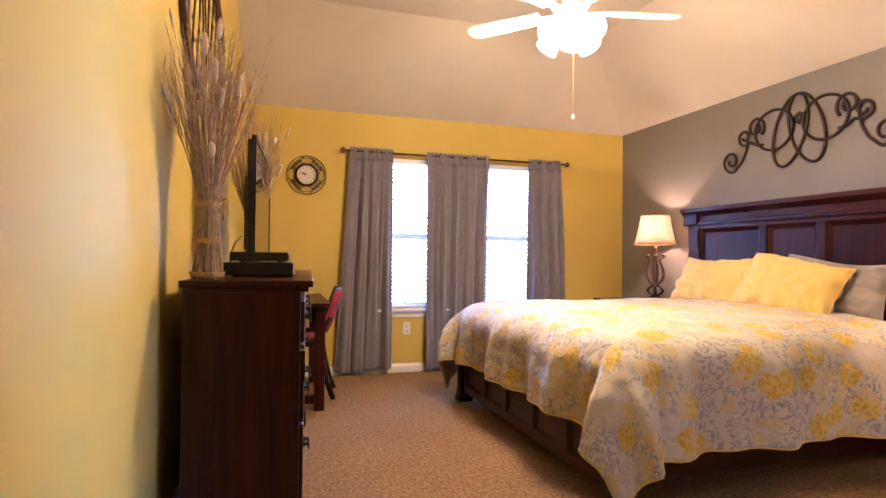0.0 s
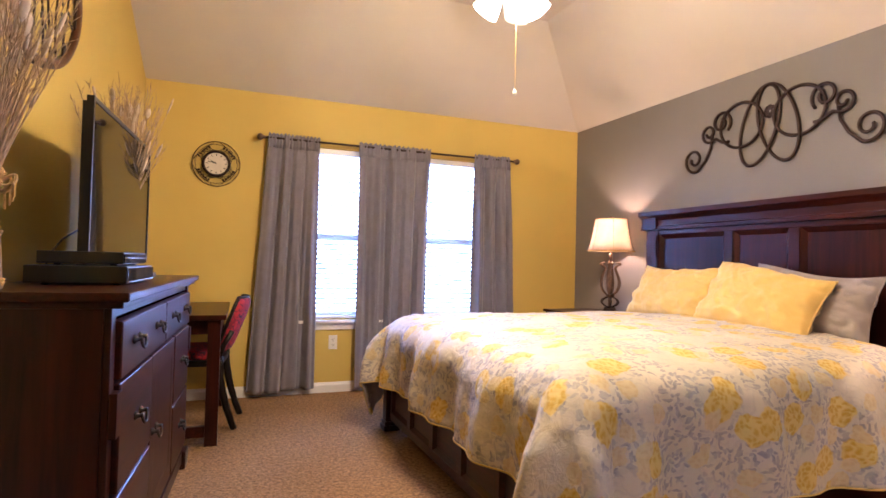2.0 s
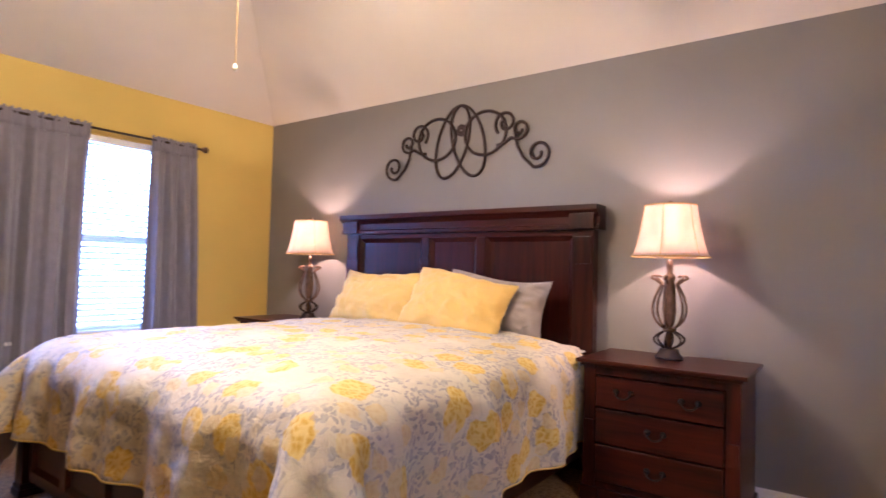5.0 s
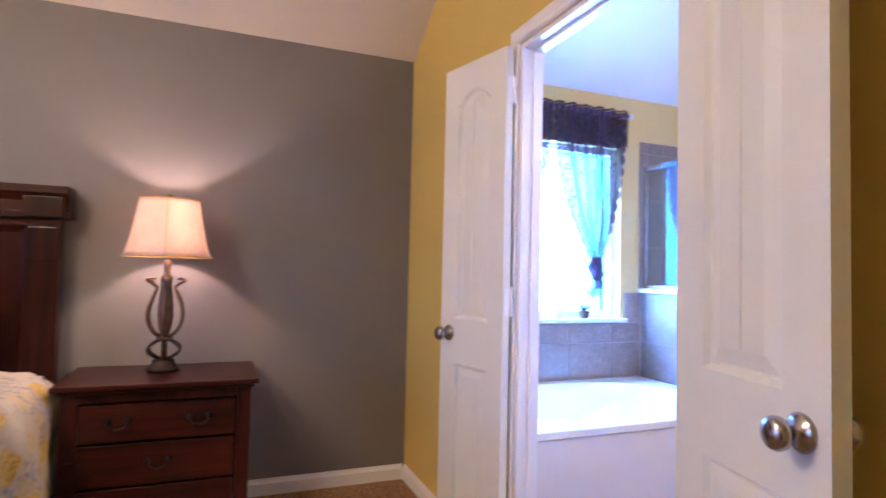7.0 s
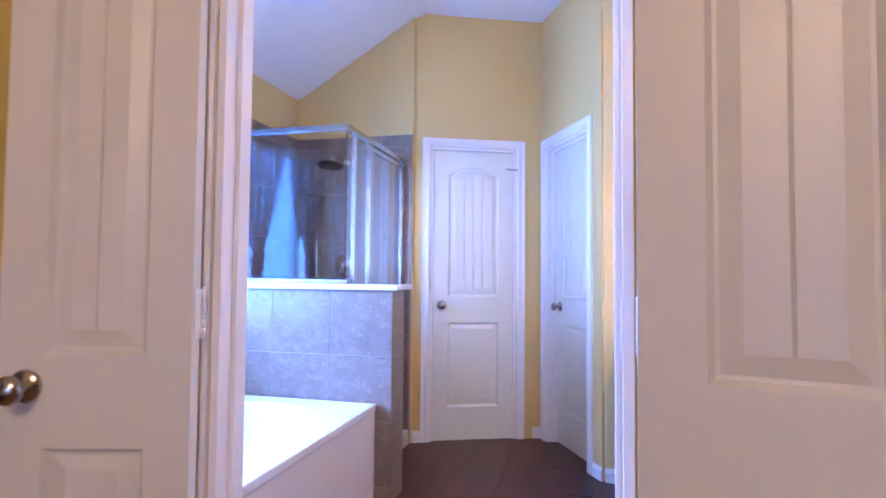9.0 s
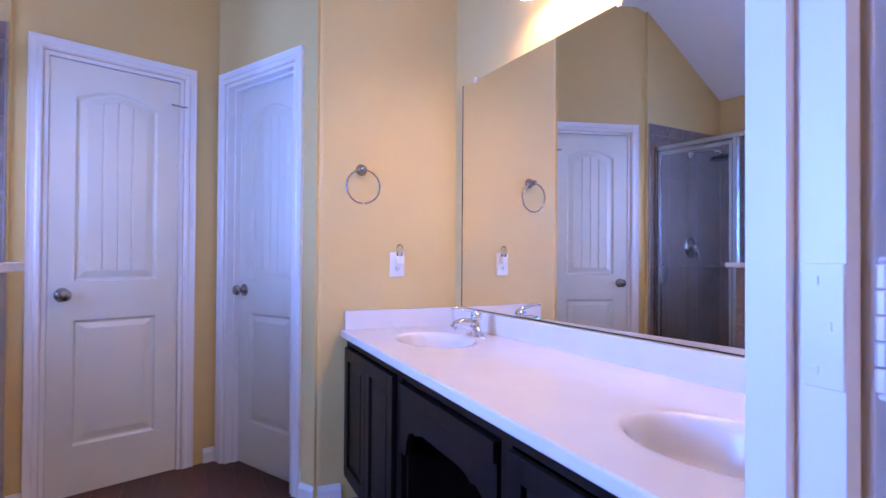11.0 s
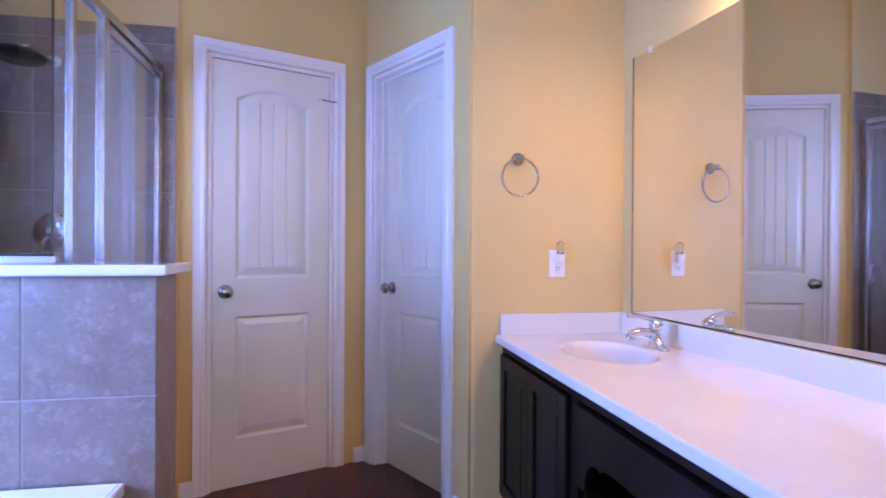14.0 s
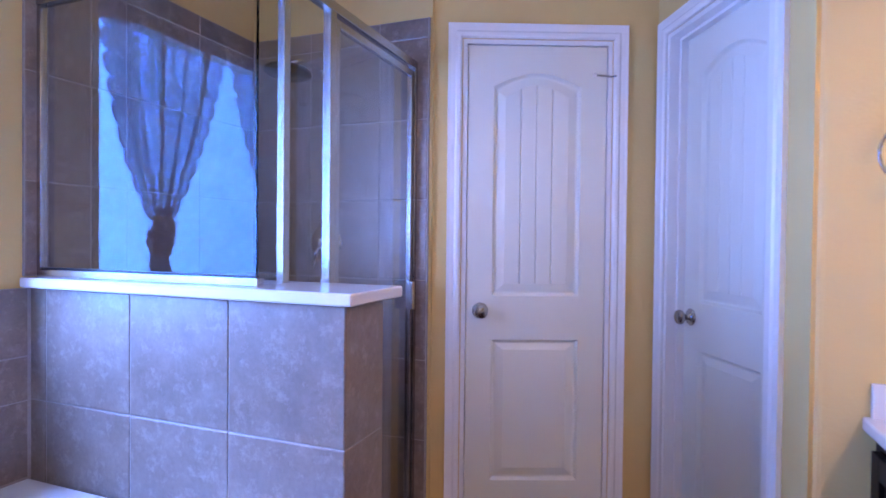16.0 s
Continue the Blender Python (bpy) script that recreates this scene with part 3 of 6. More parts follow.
def door_leaf(name, m, w, h, label, knob_side=1, knobs=True, hinge_face=1, category="door", group="", jamb=None):
    """A moulded two-panel door: hinge edge at x = 0, thickness along y, both faces panelled."""
    root = thing(name, m, label, category, group, "structure")
    t = 0.0175
    st = min(0.105, w * 0.235)
    up = panel_outline(st, 0.985, w - st, h - 0.165, 0.055)
    low = panel_outline(st, 0.225, w - st, 0.805, 0)
    bm = bmesh.new()
    # stiles and rails as solid blocks, the arched rail cut to its curve
    box(bm, 0, -t, 0, st, t, h)
    box(bm, w - st, -t, 0, w, t, h)
    box(bm, st, -t, 0, w - st, t, 0.225)
    box(bm, st, -t, 0.805, w - st, t, 0.985)
    top = [(x, z) for x, z in up[2:]]
    extrude_poly(bm, [(w - st, h)] + [(st, h)] + top[::-1], -t, t, lambda u, v, q: Vector((u, q, v)))
    part("leaf", bm, DOORW, root)
    for nm, o, z0, z1, arch in (("upper_panel", up, 0.985, h - 0.165, 0.055), ("lower_panel", low, 0.225, 0.805, 0)):
        bm = bmesh.new()
        for s in (-1, 1):
            i1 = panel_outline(st + 0.010, z0 + 0.010, w - st - 0.010, z1 - 0.010, arch)
            i2 = panel_outline(st + 0.017, z0 + 0.017, w - st - 0.017, z1 - 0.016, arch * 0.97)
            i3 = panel_outline(st + 0.050, z0 + 0.050, w - st - 0.050, z1 - 0.042, arch * 0.9)
            ring_between(bm, o, s * t, i1, s * (t - 0.012))
            ring_between(bm, i1, s * (t - 0.012), i2, s * (t - 0.013))
            ring_between(bm, i2, s * (t - 0.013), i3, s * (t - 0.004))
            xa, xb = st + 0.050, w - st - 0.050
            nb = round((xb - xa) / 0.063) if nm == "upper_panel" else 1
            for k in range(nb):
                a, b = xa + (xb - xa) * k / nb, xa + (xb - xa) * (k + 1) / nb
                g = 0.0035 if nb > 1 else 0.0

                def roof(x):
                    return z1 - 0.042 + arch * 0.9 * math.sin(math.pi * (x - xa) / (xb - xa)) if arch else z1 - 0.042
                xs = [a + (g if k else 0), (a + b) / 2, b - (g if k < nb - 1 else 0)]
                f = [bm.verts.new((x, s * (t - 0.004), z0 + 0.050)) for x in (xs[0], xs[2])] + [bm.verts.new((x, s * (t - 0.004), roof(x))) for x in xs[::-1]]
                bm.faces.new(f)
                if k < nb - 1:
                    v = [bm.verts.new(q) for q in ((b - g, s * (t - 0.004), z0 + 0.050), (b, s * (t - 0.009), z0 + 0.050), (b, s * (t - 0.009), roof(b)), (b - g, s * (t - 0.004), roof(b - g)),
                                                   (b + g, s * (t - 0.004), z0 + 0.050), (b + g, s * (t - 0.004), roof(b + g)))]
                    bm.faces.new((v[0], v[1], v[2], v[3]))
                    bm.faces.new((v[1], v[4], v[5], v[2]))
        part(nm, bm, DOORW, root)
    if knobs:
        for s in (-1, 1):
            bm = lathe(bmesh.new(), KNOB, 28, Matrix.Translation((w - 0.058, s * t, 0.925)) @ Matrix.Rotation(-s * math.pi / 2, 4, "X"))
            part("knob", bm, NICKEL, root, "satin nickel door knob", True)
    for z in (0.19, 1.067, 1.86):
        bm = bmesh.new()
        y = hinge_face * (t + 0.004)
        for j in range(5):
            zk = z - 0.050 + 0.020 * j
            lathe(bm, [(0.0052, zk + 0.0006), (0.0064, zk + 0.0018), (0.0064, zk + 0.0182), (0.0052, zk + 0.0194)], 10, Matrix.Translation((-0.004, y, 0)))
        for zk in (z - 0.055, z + 0.050):
            lathe(bm, [(0.003, zk), (0.0045, zk + 0.0025), (0.003, zk + 0.005)], 8, Matrix.Translation((-0.004, y, 0)))
        if jamb is None:
            box(bm, -0.034, y - 0.002, z - 0.044, -0.004, y + 0.0015, z + 0.044)
            box(bm, -0.002, y - 0.003, z - 0.044, 0.026, y, z + 0.044)
        else:
            rows = [(Matrix.Identity(4), -0.0024, -0.0002, -hinge_face * (t - 0.006), hinge_face * t, z, -0.0034)]
            js = 1 if jamb < (DO[0] + DO[1]) / 2 else -1
            rows.append((m.inverted(), jamb, jamb + js * 0.0024, YS - 0.030, YS + 0.003, z + 0.008, jamb + js * 0.0034))
            for mm, xa, xb, ya, yb, zc, xs in rows:
                one = box(bmesh.new(), xa, ya, zc - 0.050, xb, yb, zc + 0.050, 0.0008, 1)
                for fy, fz in ((0.3, -0.036), (0.62, 0.0), (0.3, 0.036)):
                    yc = ya + (yb - ya) * fy if ya < yb else yb + (ya - yb) * fy
                    box(one, xb if abs(xs - xb) < abs(xs - xa) else xa, yc - 0.0035, zc + fz - 0.0035, xs, yc + 0.0035, zc + fz + 0.0035)
                one.transform(mm)
                tmp = bpy.data.meshes.new("hinge_leaf")
                one.to_mesh(tmp)
                one.free()
                bm.from_mesh(tmp)
                bpy.data.meshes.remove(tmp)
        part("hinge", bm, NICKEL if group == "closed" else TRIM, root)
    return root


casing_frame("door_frame_1", V2(DO[0], YS), Vector((1, 0, 0)), Vector((0, 1, 0)), DO[1] - DO[0], DZ, YS - YB, "white painted casing around the open double doorway")
casing_frame("door_frame_2", V2(DO[1], YB), Vector((-1, 0, 0)), Vector((0, -1, 0)), DO[1] - DO[0], DZ, 0.0, "white painted casing on the bathroom side of the doorway")
LEAF = 0.38
door_leaf("door_1", pose(DO[1] + 0.006, YS + 0.045, 0.008, 0, 0, 14), LEAF, 2.02, "white two-panel plank door leaf standing open against the wall", 1, True, -1, jamb=DO[1] - 0.018)
door_leaf("door_2", pose(DO[0] - 0.006, YS + 0.038, 0.008, 0, 0, 180 - 14), 0.432, 2.02, "white two-panel plank door leaf opened flat beside the doorway", 1, True, 1, jamb=DO[0] + 0.018)

n1 = Vector((d1.y, -d1.x, 0))
n1 = n1 if n1.y > 0 else -n1
n2 = Vector((d2.y, -d2.x, 0))
n2 = n2 if n2.x > 0 else -n2
casing_frame("door_frame_3", P0 + d1 * 0.1175, d1, n1, 0.61, DZ, 0.12, "white painted casing around the closed linen door")
casing_frame("door_frame_4", P1 + d2 * 0.084, d2, n2, 0.61, DZ, 0.12, "white painted casing around the closed closet door")
q1 = P0 + d1 * (0.1175 + 0.61 - 0.021) - n1 * 0.020
door_leaf("door_3", Matrix.Translation(q1 + Vector((0, 0, 0.012))) @ Matrix.Rotation(math.atan2(-d1.y, -d1.x), 4, "Z"), 0.568, 2.005, "white two-panel plank linen door, closed", 1, True, -1, "door", "closed")
q2 = P1 + d2 * (0.084 + 0.61 - 0.021) - n2 * 0.085
door_leaf("door_4", Matrix.Translation(q2 + Vector((0, 0, 0.012))) @ Matrix.Rotation(math.atan2(-d2.y, -d2.x), 4, "Z"), 0.568, 2.005, "white two-panel plank closet door, closed in its jamb", 1, True, 1, "door", "closed")
pin = thing("hinge_pin_stop", Matrix.Translation(q1 + n1 * 0.026 + Vector((0, 0, 1.895))) @ Matrix.Rotation(math.atan2(-d1.y, -d1.x), 4, "Z"), "small nickel door stop on the linen door's top hinge", "door stop")
bm = tube(bmesh.new(), [(-0.012, 0, 0), (0.01, 0.012, 0), (0.055, 0.02, 0)], 0.004, 8)
tube(bm, [(-0.012, 0, 0), (-0.03, 0.018, 0)], 0.004, 8)
part("arm", bm, NICKEL, pin)
part("rubber_tip", lathe(bmesh.new(), [(0.008, 0), (0.009, 0.004), (0.008, 0.012)], 12, Matrix.Translation((0.052, 0.02, 0)) @ Matrix.Rotation(math.pi / 2, 4, "Y")), WHITEP, pin)


def bedroom_window(name, x0, x1):
    z0, z1 = WZ
    root = thing(name, pose(0, YN, 0), "white sash window with closed white blinds", "window", "bedroom windows", "structure")
    part("window_frame", boxes((x0, 0.07, z0, x0 + 0.045, 0.135, z1), (x1 - 0.045, 0.07, z0, x1, 0.135, z1), (x0 + 0.045, 0.07, z1 - 0.045, x1 - 0.045, 0.135, z1),
                               (x0 + 0.045, 0.07, z0, x1 - 0.045, 0.135, z0 + 0.045), (x0 + 0.045, 0.075, 1.27, x1 - 0.045, 0.12, 1.31)), TRIM, root)
    for za, zb in ((z0 + 0.045, 1.27), (1.31, z1 - 0.045)):
        g = part("pane", boxes((x0 + 0.045, 0.098, za, x1 - 0.045, 0.102, zb)), GLASS, root)
        g.visible_shadow = False
    part("window_sill", box(box(bmesh.new(), x0 - 0.045, -0.05, z0 - 0.028, x1 + 0.045, 0.07, z0 - 0.004, 0.006), x0 - 0.03, -0.016, z0 - 0.085, x1 + 0.03, -0.001, z0 - 0.029, 0.004), TRIM, root)
    blind = thing(name.replace("window", "blind"), pose((x0 + x1) / 2, YN + 0.038, 0), "white horizontal blind lowered over the window", "blind", "window blinds")
    blind.name = "window_blind"
    hw = (x1 - x0) / 2 - 0.012
    part("headrail", box(bmesh.new(), -hw, -0.026, z1 - 0.05, hw, 0.026, z1 - 0.004, 0.004), WHITEP, blind)
    part("bottom_rail", box(bmesh.new(), -hw, -0.024, z0 + 0.006, hw, 0.024, z0 + 0.026, 0.004), WHITEP, blind)
    n = 33
    bm = bmesh.new()
    c, s = math.cos(radians(24)), math.sin(radians(24))
    prof = [(-0.025 * c, -0.025 * s), (-0.012 * c, -0.012 * s + 0.003), (0.012 * c, 0.012 * s + 0.003), (0.025 * c, 0.025 * s),
            (0.012 * c + 0.001, 0.012 * s), (-0.012 * c + 0.001, -0.012 * s)]
    extrude_poly(bm, prof, -hw, hw, lambda u, v, q: Vector((q, u, v)))
    first = part("slat", bm, BLIND, blind)
    for k in range(n):
        o = first if k == 0 else new("slat", first.data)
        o.parent = blind
        o.location = (0, 0, z0 + 0.05 + k * (z1 - z0 - 0.115) / (n - 1))
    for x in (-hw + 0.1, hw - 0.1):
        part("cord", tube(bmesh.new(), [(x, -0.027, z0 + 0.02), (x, -0.027, z1 - 0.02)], 0.0012, 5), WHITEP, blind)


bedroom_window("window_1", *W1)
bedroom_window("window_2", *W2)


def bathroom_window():
    y0, y1 = BW
    z0, z1 = BWZ
    root = thing("window_3", pose(XE, 0, 0), "white framed obscure-glass bathroom window", "window", "", "structure")
    part("window_frame", boxes((0.06, y0, z0, 0.13, y0 + 0.04, z1), (0.06, y1 - 0.04, z0, 0.13, y1, z1), (0.06, y0 + 0.04, z0, 0.13, y1 - 0.04, z0 + 0.04), (0.06, y0 + 0.04, z1 - 0.04, 0.13, y1 - 0.04, z1)), TRIM, root)
    g = part("pane", boxes((0.092, y0 + 0.04, z0 + 0.04, 0.098, y1 - 0.04, z1 - 0.04)), FROST, root)
    g.visible_shadow = False
    part("window_sill", box(bmesh.new(), -0.045, y0 - 0.035, z0 - 0.03, 0.06, y1 + 0.035, z0 - 0.003, 0.008), MARBLE, root)


bathroom_window()

# ---- bedroom things ----


def gather_curtain(name, x0, x1, xb0, xb1, ztop, zbot, folds, seed, label):
    """A rod-pocket panel: shirred heading, soft folds that widen downwards."""
    root = thing(name, pose((x0 + x1) / 2, YN - 0.075, 0), label, "curtain", "bedroom curtains")
    rnd = random.Random(seed)
    ph = [rnd.uniform(0, 6.28) for _ in range(4)]
    mid = (x0 + x1) / 2

    def f(u, v):
        z = ztop + (zbot - ztop) * v
        w = u + 0.018 * math.sin(2 * math.pi * folds * u + ph[1]) * v
        x = (x0 + (x1 - x0) * w) * (1 - v) + (xb0 + (xb1 - xb0) * w) * v - mid
        a = (0.010 + 0.026 * min(1, v * 4) + 0.006 * v) * (0.75 + 0.75 * noise.noise((u * 4.5, v * 1.5, seed * 3.1)))
        y = a * math.sin(2 * math.pi * folds * u + ph[0] + 0.5 * math.sin(3 * v + ph[2]) + 1.6 * noise.noise((u * 3, v * 1.2, seed))) + 0.35 * a * math.sin(2 * math.pi * folds * 2.3 * u + ph[3] + v)
        y += 0.012 * math.sin(6 * v + 9 * u + ph[2]) * v
        if v < 0.055:
            y += 0.006 * math.sin(2 * math.pi * folds * 4 * u + ph[3])
            z += 0.008 * math.sin(2 * math.pi * folds * 3.4 * u) * (1 - v / 0.055)
        z += 0.012 * math.sin(5 * u + ph[1]) * v * v
        return Vector((x, y, z))
    ob = part("panel", grid_mesh(110, 70, f), CURTAIN, root, "", True)
    thicken(ob, 0.003)
    bm = grid_mesh(110, 4, lambda u, v: f(u, 0.055 * v) + Vector((0, -0.007 - 0.004 * math.sin(60 * u), 0.004)))
    thicken(part("rod_pocket", bm, CURTAIN, root, "", True), 0.003)
    return root


gather_curtain("curtain", 0.66, 1.06, 0.55, 1.07, 2.075, 0.045, 4, 3, "grey curtain panel gathered on the dark rod, hanging to the floor")
gather_curtain("curtain", 1.385, 2.02, 1.40, 2.00, 2.07, 0.045, 4.5, 5, "wide grey curtain panel between the two windows")
gather_curtain("curtain", 2.44, 2.80, 2.43, 2.90, 2.07, 0.045, 3.2, 8, "grey curtain panel gathered at the rod's end")
rod = thing("curtain_rod", pose(0.62, YN - 0.075, 2.045), "dark metal curtain rod with round bronze finials", "curtain rod")
part("rod", tube(bmesh.new(), [(0.015, 0, 0), (2.215, 0, 0)], 0.009, 12), IRON, rod)
for x, sg in ((0.015, -1), (2.215, 1)):
    part("finial", lathe(bmesh.new(), [(0.010, 0), (0.016, 0.006), (0.010, 0.014), (0.024, 0.026), (0.027, 0.040), (0.020, 0.056), (0.003, 0.064)], 18, Matrix.Translation((x, 0, 0)) @ Matrix.Rotation(sg * math.pi / 2, 4, "Y")), BRONZE, rod, "", True)
for x in (0.05, 2.17):
    part("bracket", box(tube(bmesh.new(), [(x, 0, -0.006), (x, 0.073, -0.006)], 0.006, 8), x - 0.012, 0.070, -0.035, x + 0.012, 0.0745, 0.025), IRON, rod)


def scroll_ring(bm, cx, cz, r, y, rad=0.007, n=40, squash=1.0):
    tube(bm, [(cx + r * math.cos(2 * math.pi * k / n), y, cz + squash * r * math.sin(2 * math.pi * k / n)) for k in range(n)], rad, 7, True)


clock = thing("wall_clock", pose(0.283, YN, 1.81), "round wall clock in a dark wire ring frame", "clock")
part("face", lathe(bmesh.new(), [(0.088, 0.0), (0.088, 0.028), (0.082, 0.030), (0.001, 0.030)], 48, pose(0, -0.004, 0, 90)), plain("clock_face", (0.66, 0.60, 0.52), 0.5, 0, 0.3, 0.05), clock)
part("bezel", lathe(bmesh.new(), [(0.083, 0.026), (0.083, 0.040), (0.090, 0.044), (0.100, 0.040), (0.104, 0.024), (0.100, 0.002), (0.090, 0.0), (0.090, 0.026)], 48, pose(0, -0.002, 0, 90)), IRON, clock, "", True)
bm = bmesh.new()
scroll_ring(bm, 0, 0, 0.172, -0.018, 0.0035, 60)
scroll_ring(bm, 0, 0, 0.150, -0.018, 0.0022, 60)
part("outer_ring", bm, IRON, clock, "", True)
bm = bmesh.new()
for k in range(4):
    a0 = k * math.pi / 2 + math.pi / 2
    for s in (-1, 1):
        for j in range(3):
            a = a0 + s * (0.10 + 0.16 * j)
            r0, r1 = 0.104, 0.165 - 0.01 * j
            tube(bm, [((r0 + (r1 - r0) * q) * math.cos(a + s * 0.35 * math.sin(3 * q)), -0.02, (r0 + (r1 - r0) * q) * math.sin(a + s * 0.35 * math.sin(3 * q))) for q in [i / 8 for i in range(9)]], 0.0022, 5)
            cx, cz = 0.135 * math.cos(a + s * 0.3), 0.135 * math.sin(a + s * 0.3)
            lathe(bm, [(0.001, -0.002), (0.009, 0), (0.001, 0.002)], 8, Matrix.Translation((cx, -0.02, cz)) @ Matrix.Rotation(math.pi / 2, 4, "X"))
part("leaf_scrolls", bm, IRON, clock)
for k in range(12):
    bm = bmesh.new()
    bmesh.ops.create_cube(bm, size=1, matrix=Matrix.Rotation(k * math.pi / 6, 4, "Y") @ Matrix.Translation((0, -0.0345, 0.068)) @ Matrix.Diagonal((0.006, 0.001, 0.015, 1)))
    part("hour_mark", bm, BLACK, clock)
bm = bmesh.new()
for ang, ln, wd in ((radians(-78), 0.065, 0.005), (radians(-64), 0.045, 0.007)):
    bmesh.ops.create_cube(bm, size=1, matrix=Matrix.Rotation(ang, 4, "Y") @ Matrix.Translation((0, -0.0365, ln / 2)) @ Matrix.Diagonal((wd, 0.001, ln, 1)))
part("pointers", bm, BLACK, clock)


def wall_plate(name, m, label):
    root = thing(name, m, label, "outlet", "", "structure")
    part("plate", box(bmesh.new(), -0.036, -0.006, -0.058, 0.036, 0, 0.058, 0.003), WHITEP, root)
    for z in (-0.021, 0.021):
        part("socket", lathe(bmesh.new(), [(0.017, 0), (0.017, 0.003), (0.001, 0.003)], 20, Matrix.Translation((0, -0.006, z)) @ Matrix.Rotation(math.pi / 2, 4, "X")), WHITEP, root)
        bm = boxes((-0.008, -0.0098, z - 0.002, -0.005, -0.0092, z + 0.009), (0.005, -0.0098, z - 0.002, 0.008, -0.0092, z + 0.007), (-0.003, -0.0098, z - 0.011, 0.003, -0.0092, z - 0.006))
        part("slots", bm, BLACK, root)
    return root


wall_plate("wall_outlet", pose(1.224, YN, 0.41), "white duplex wall outlet below the window")


def spiral(cx, cz, r0, a0, turns, shrink, n=28, sgn=1):
    out = []
    for k in range(n):
        t = k / (n - 1)
        r = r0 * (1 - shrink * t)
        a = a0 + sgn * turns * 2 * math.pi * t
        out.append((cx + r * math.cos(a), cz + r * math.sin(a)))
    return out


def iron_wall_art():
    root = thing("wall_scroll_art", pose(XE - 0.014, 3.19, 2.03, 0, 0, 90), "dark wrought iron scroll wall decoration above the headboard", "wall art")

    def rod_part(name, pts):
        part(name, tube(bmesh.new(), [(x, 0.0, z) for x, z in pts], 0.0105, 8), IRON, root, "", True)

    def oval(cx, cz, rx, rz, tilt, n=44):
        c, s = math.cos(tilt), math.sin(tilt)
        pts = [(rx * math.cos(2 * math.pi * k / n), rz * math.sin(2 * math.pi * k / n)) for k in range(n)]
        bm = tube(bmesh.new(), [(cx + x * c - z * s, 0.0, cz + x * s + z * c) for x, z in pts], 0.0105, 8, True)
        part("loop", bm, IRON, root, "", True)
    for sg in (-1, 1):
        oval(sg * 0.065, 0.0, 0.128, 0.262, sg * 0.30)
        oval(sg * 0.205, 0.035, 0.165, 0.150, 0.0)
        rod_part("scroll", [(sg * x, z) for x, z in spiral(0.365, 0.085, 0.085, -2.3, -1.35, 0.72)])
        rod_part("scroll", [(sg * x, z) for x, z in ([(0.30, -0.06), (0.35, -0.055), (0.41, -0.02)] + spiral(0.47, 0.03, 0.068, -2.0, -1.3, 0.72, 28, -1))])
        rod_part("scroll", [(sg * x, z) for x, z in ([(0.44, 0.01), (0.455, -0.08), (0.50, -0.16), (0.56, -0.215)] + spiral(0.605, -0.14, 0.092, -1.9, 1.35, 0.76, 34))])
    bm = bmesh.new()
    for k in range(8):
        a = k * math.pi / 4
        lathe(bm, [(0.002, -0.006), (0.020, 0), (0.002, 0.009)], 10, Matrix.Translation((0.026 * math.cos(a), -0.014, 0.08 + 0.026 * math.sin(a))) @ Matrix.Rotation(math.pi / 2, 4, "X"))
    lathe(bm, [(0.002, -0.006), (0.016, 0), (0.002, 0.012)], 12, Matrix.Translation((0, -0.02, 0.08)) @ Matrix.Rotation(math.pi / 2, 4, "X"))
    part("flower", bm, IRON, root)
    return root


iron_wall_art()


def raised_panel(bm, face, x0, z0, x1, z1, sink=0.012, rim=0.02):
    """A recessed field with a sloped rim; face(u, w, depth) gives the point."""
    o = [(x0, z0), (x1, z0), (x1, z1), (x0, z1)]
    i = [(x0 + rim, z0 + rim), (x1 - rim, z0 + rim), (x1 - rim, z1 - rim), (x0 + rim, z1 - rim)]
    a = [bm.verts.new(face(u, w, 0.0)) for u, w in o]
    b = [bm.verts.new(face(u, w, sink)) for u, w in i]
    for k in range(4):
        bm.faces.new((a[k], a[(k + 1) % 4], b[(k + 1) % 4], b[k]))
    bm.faces.new(b)


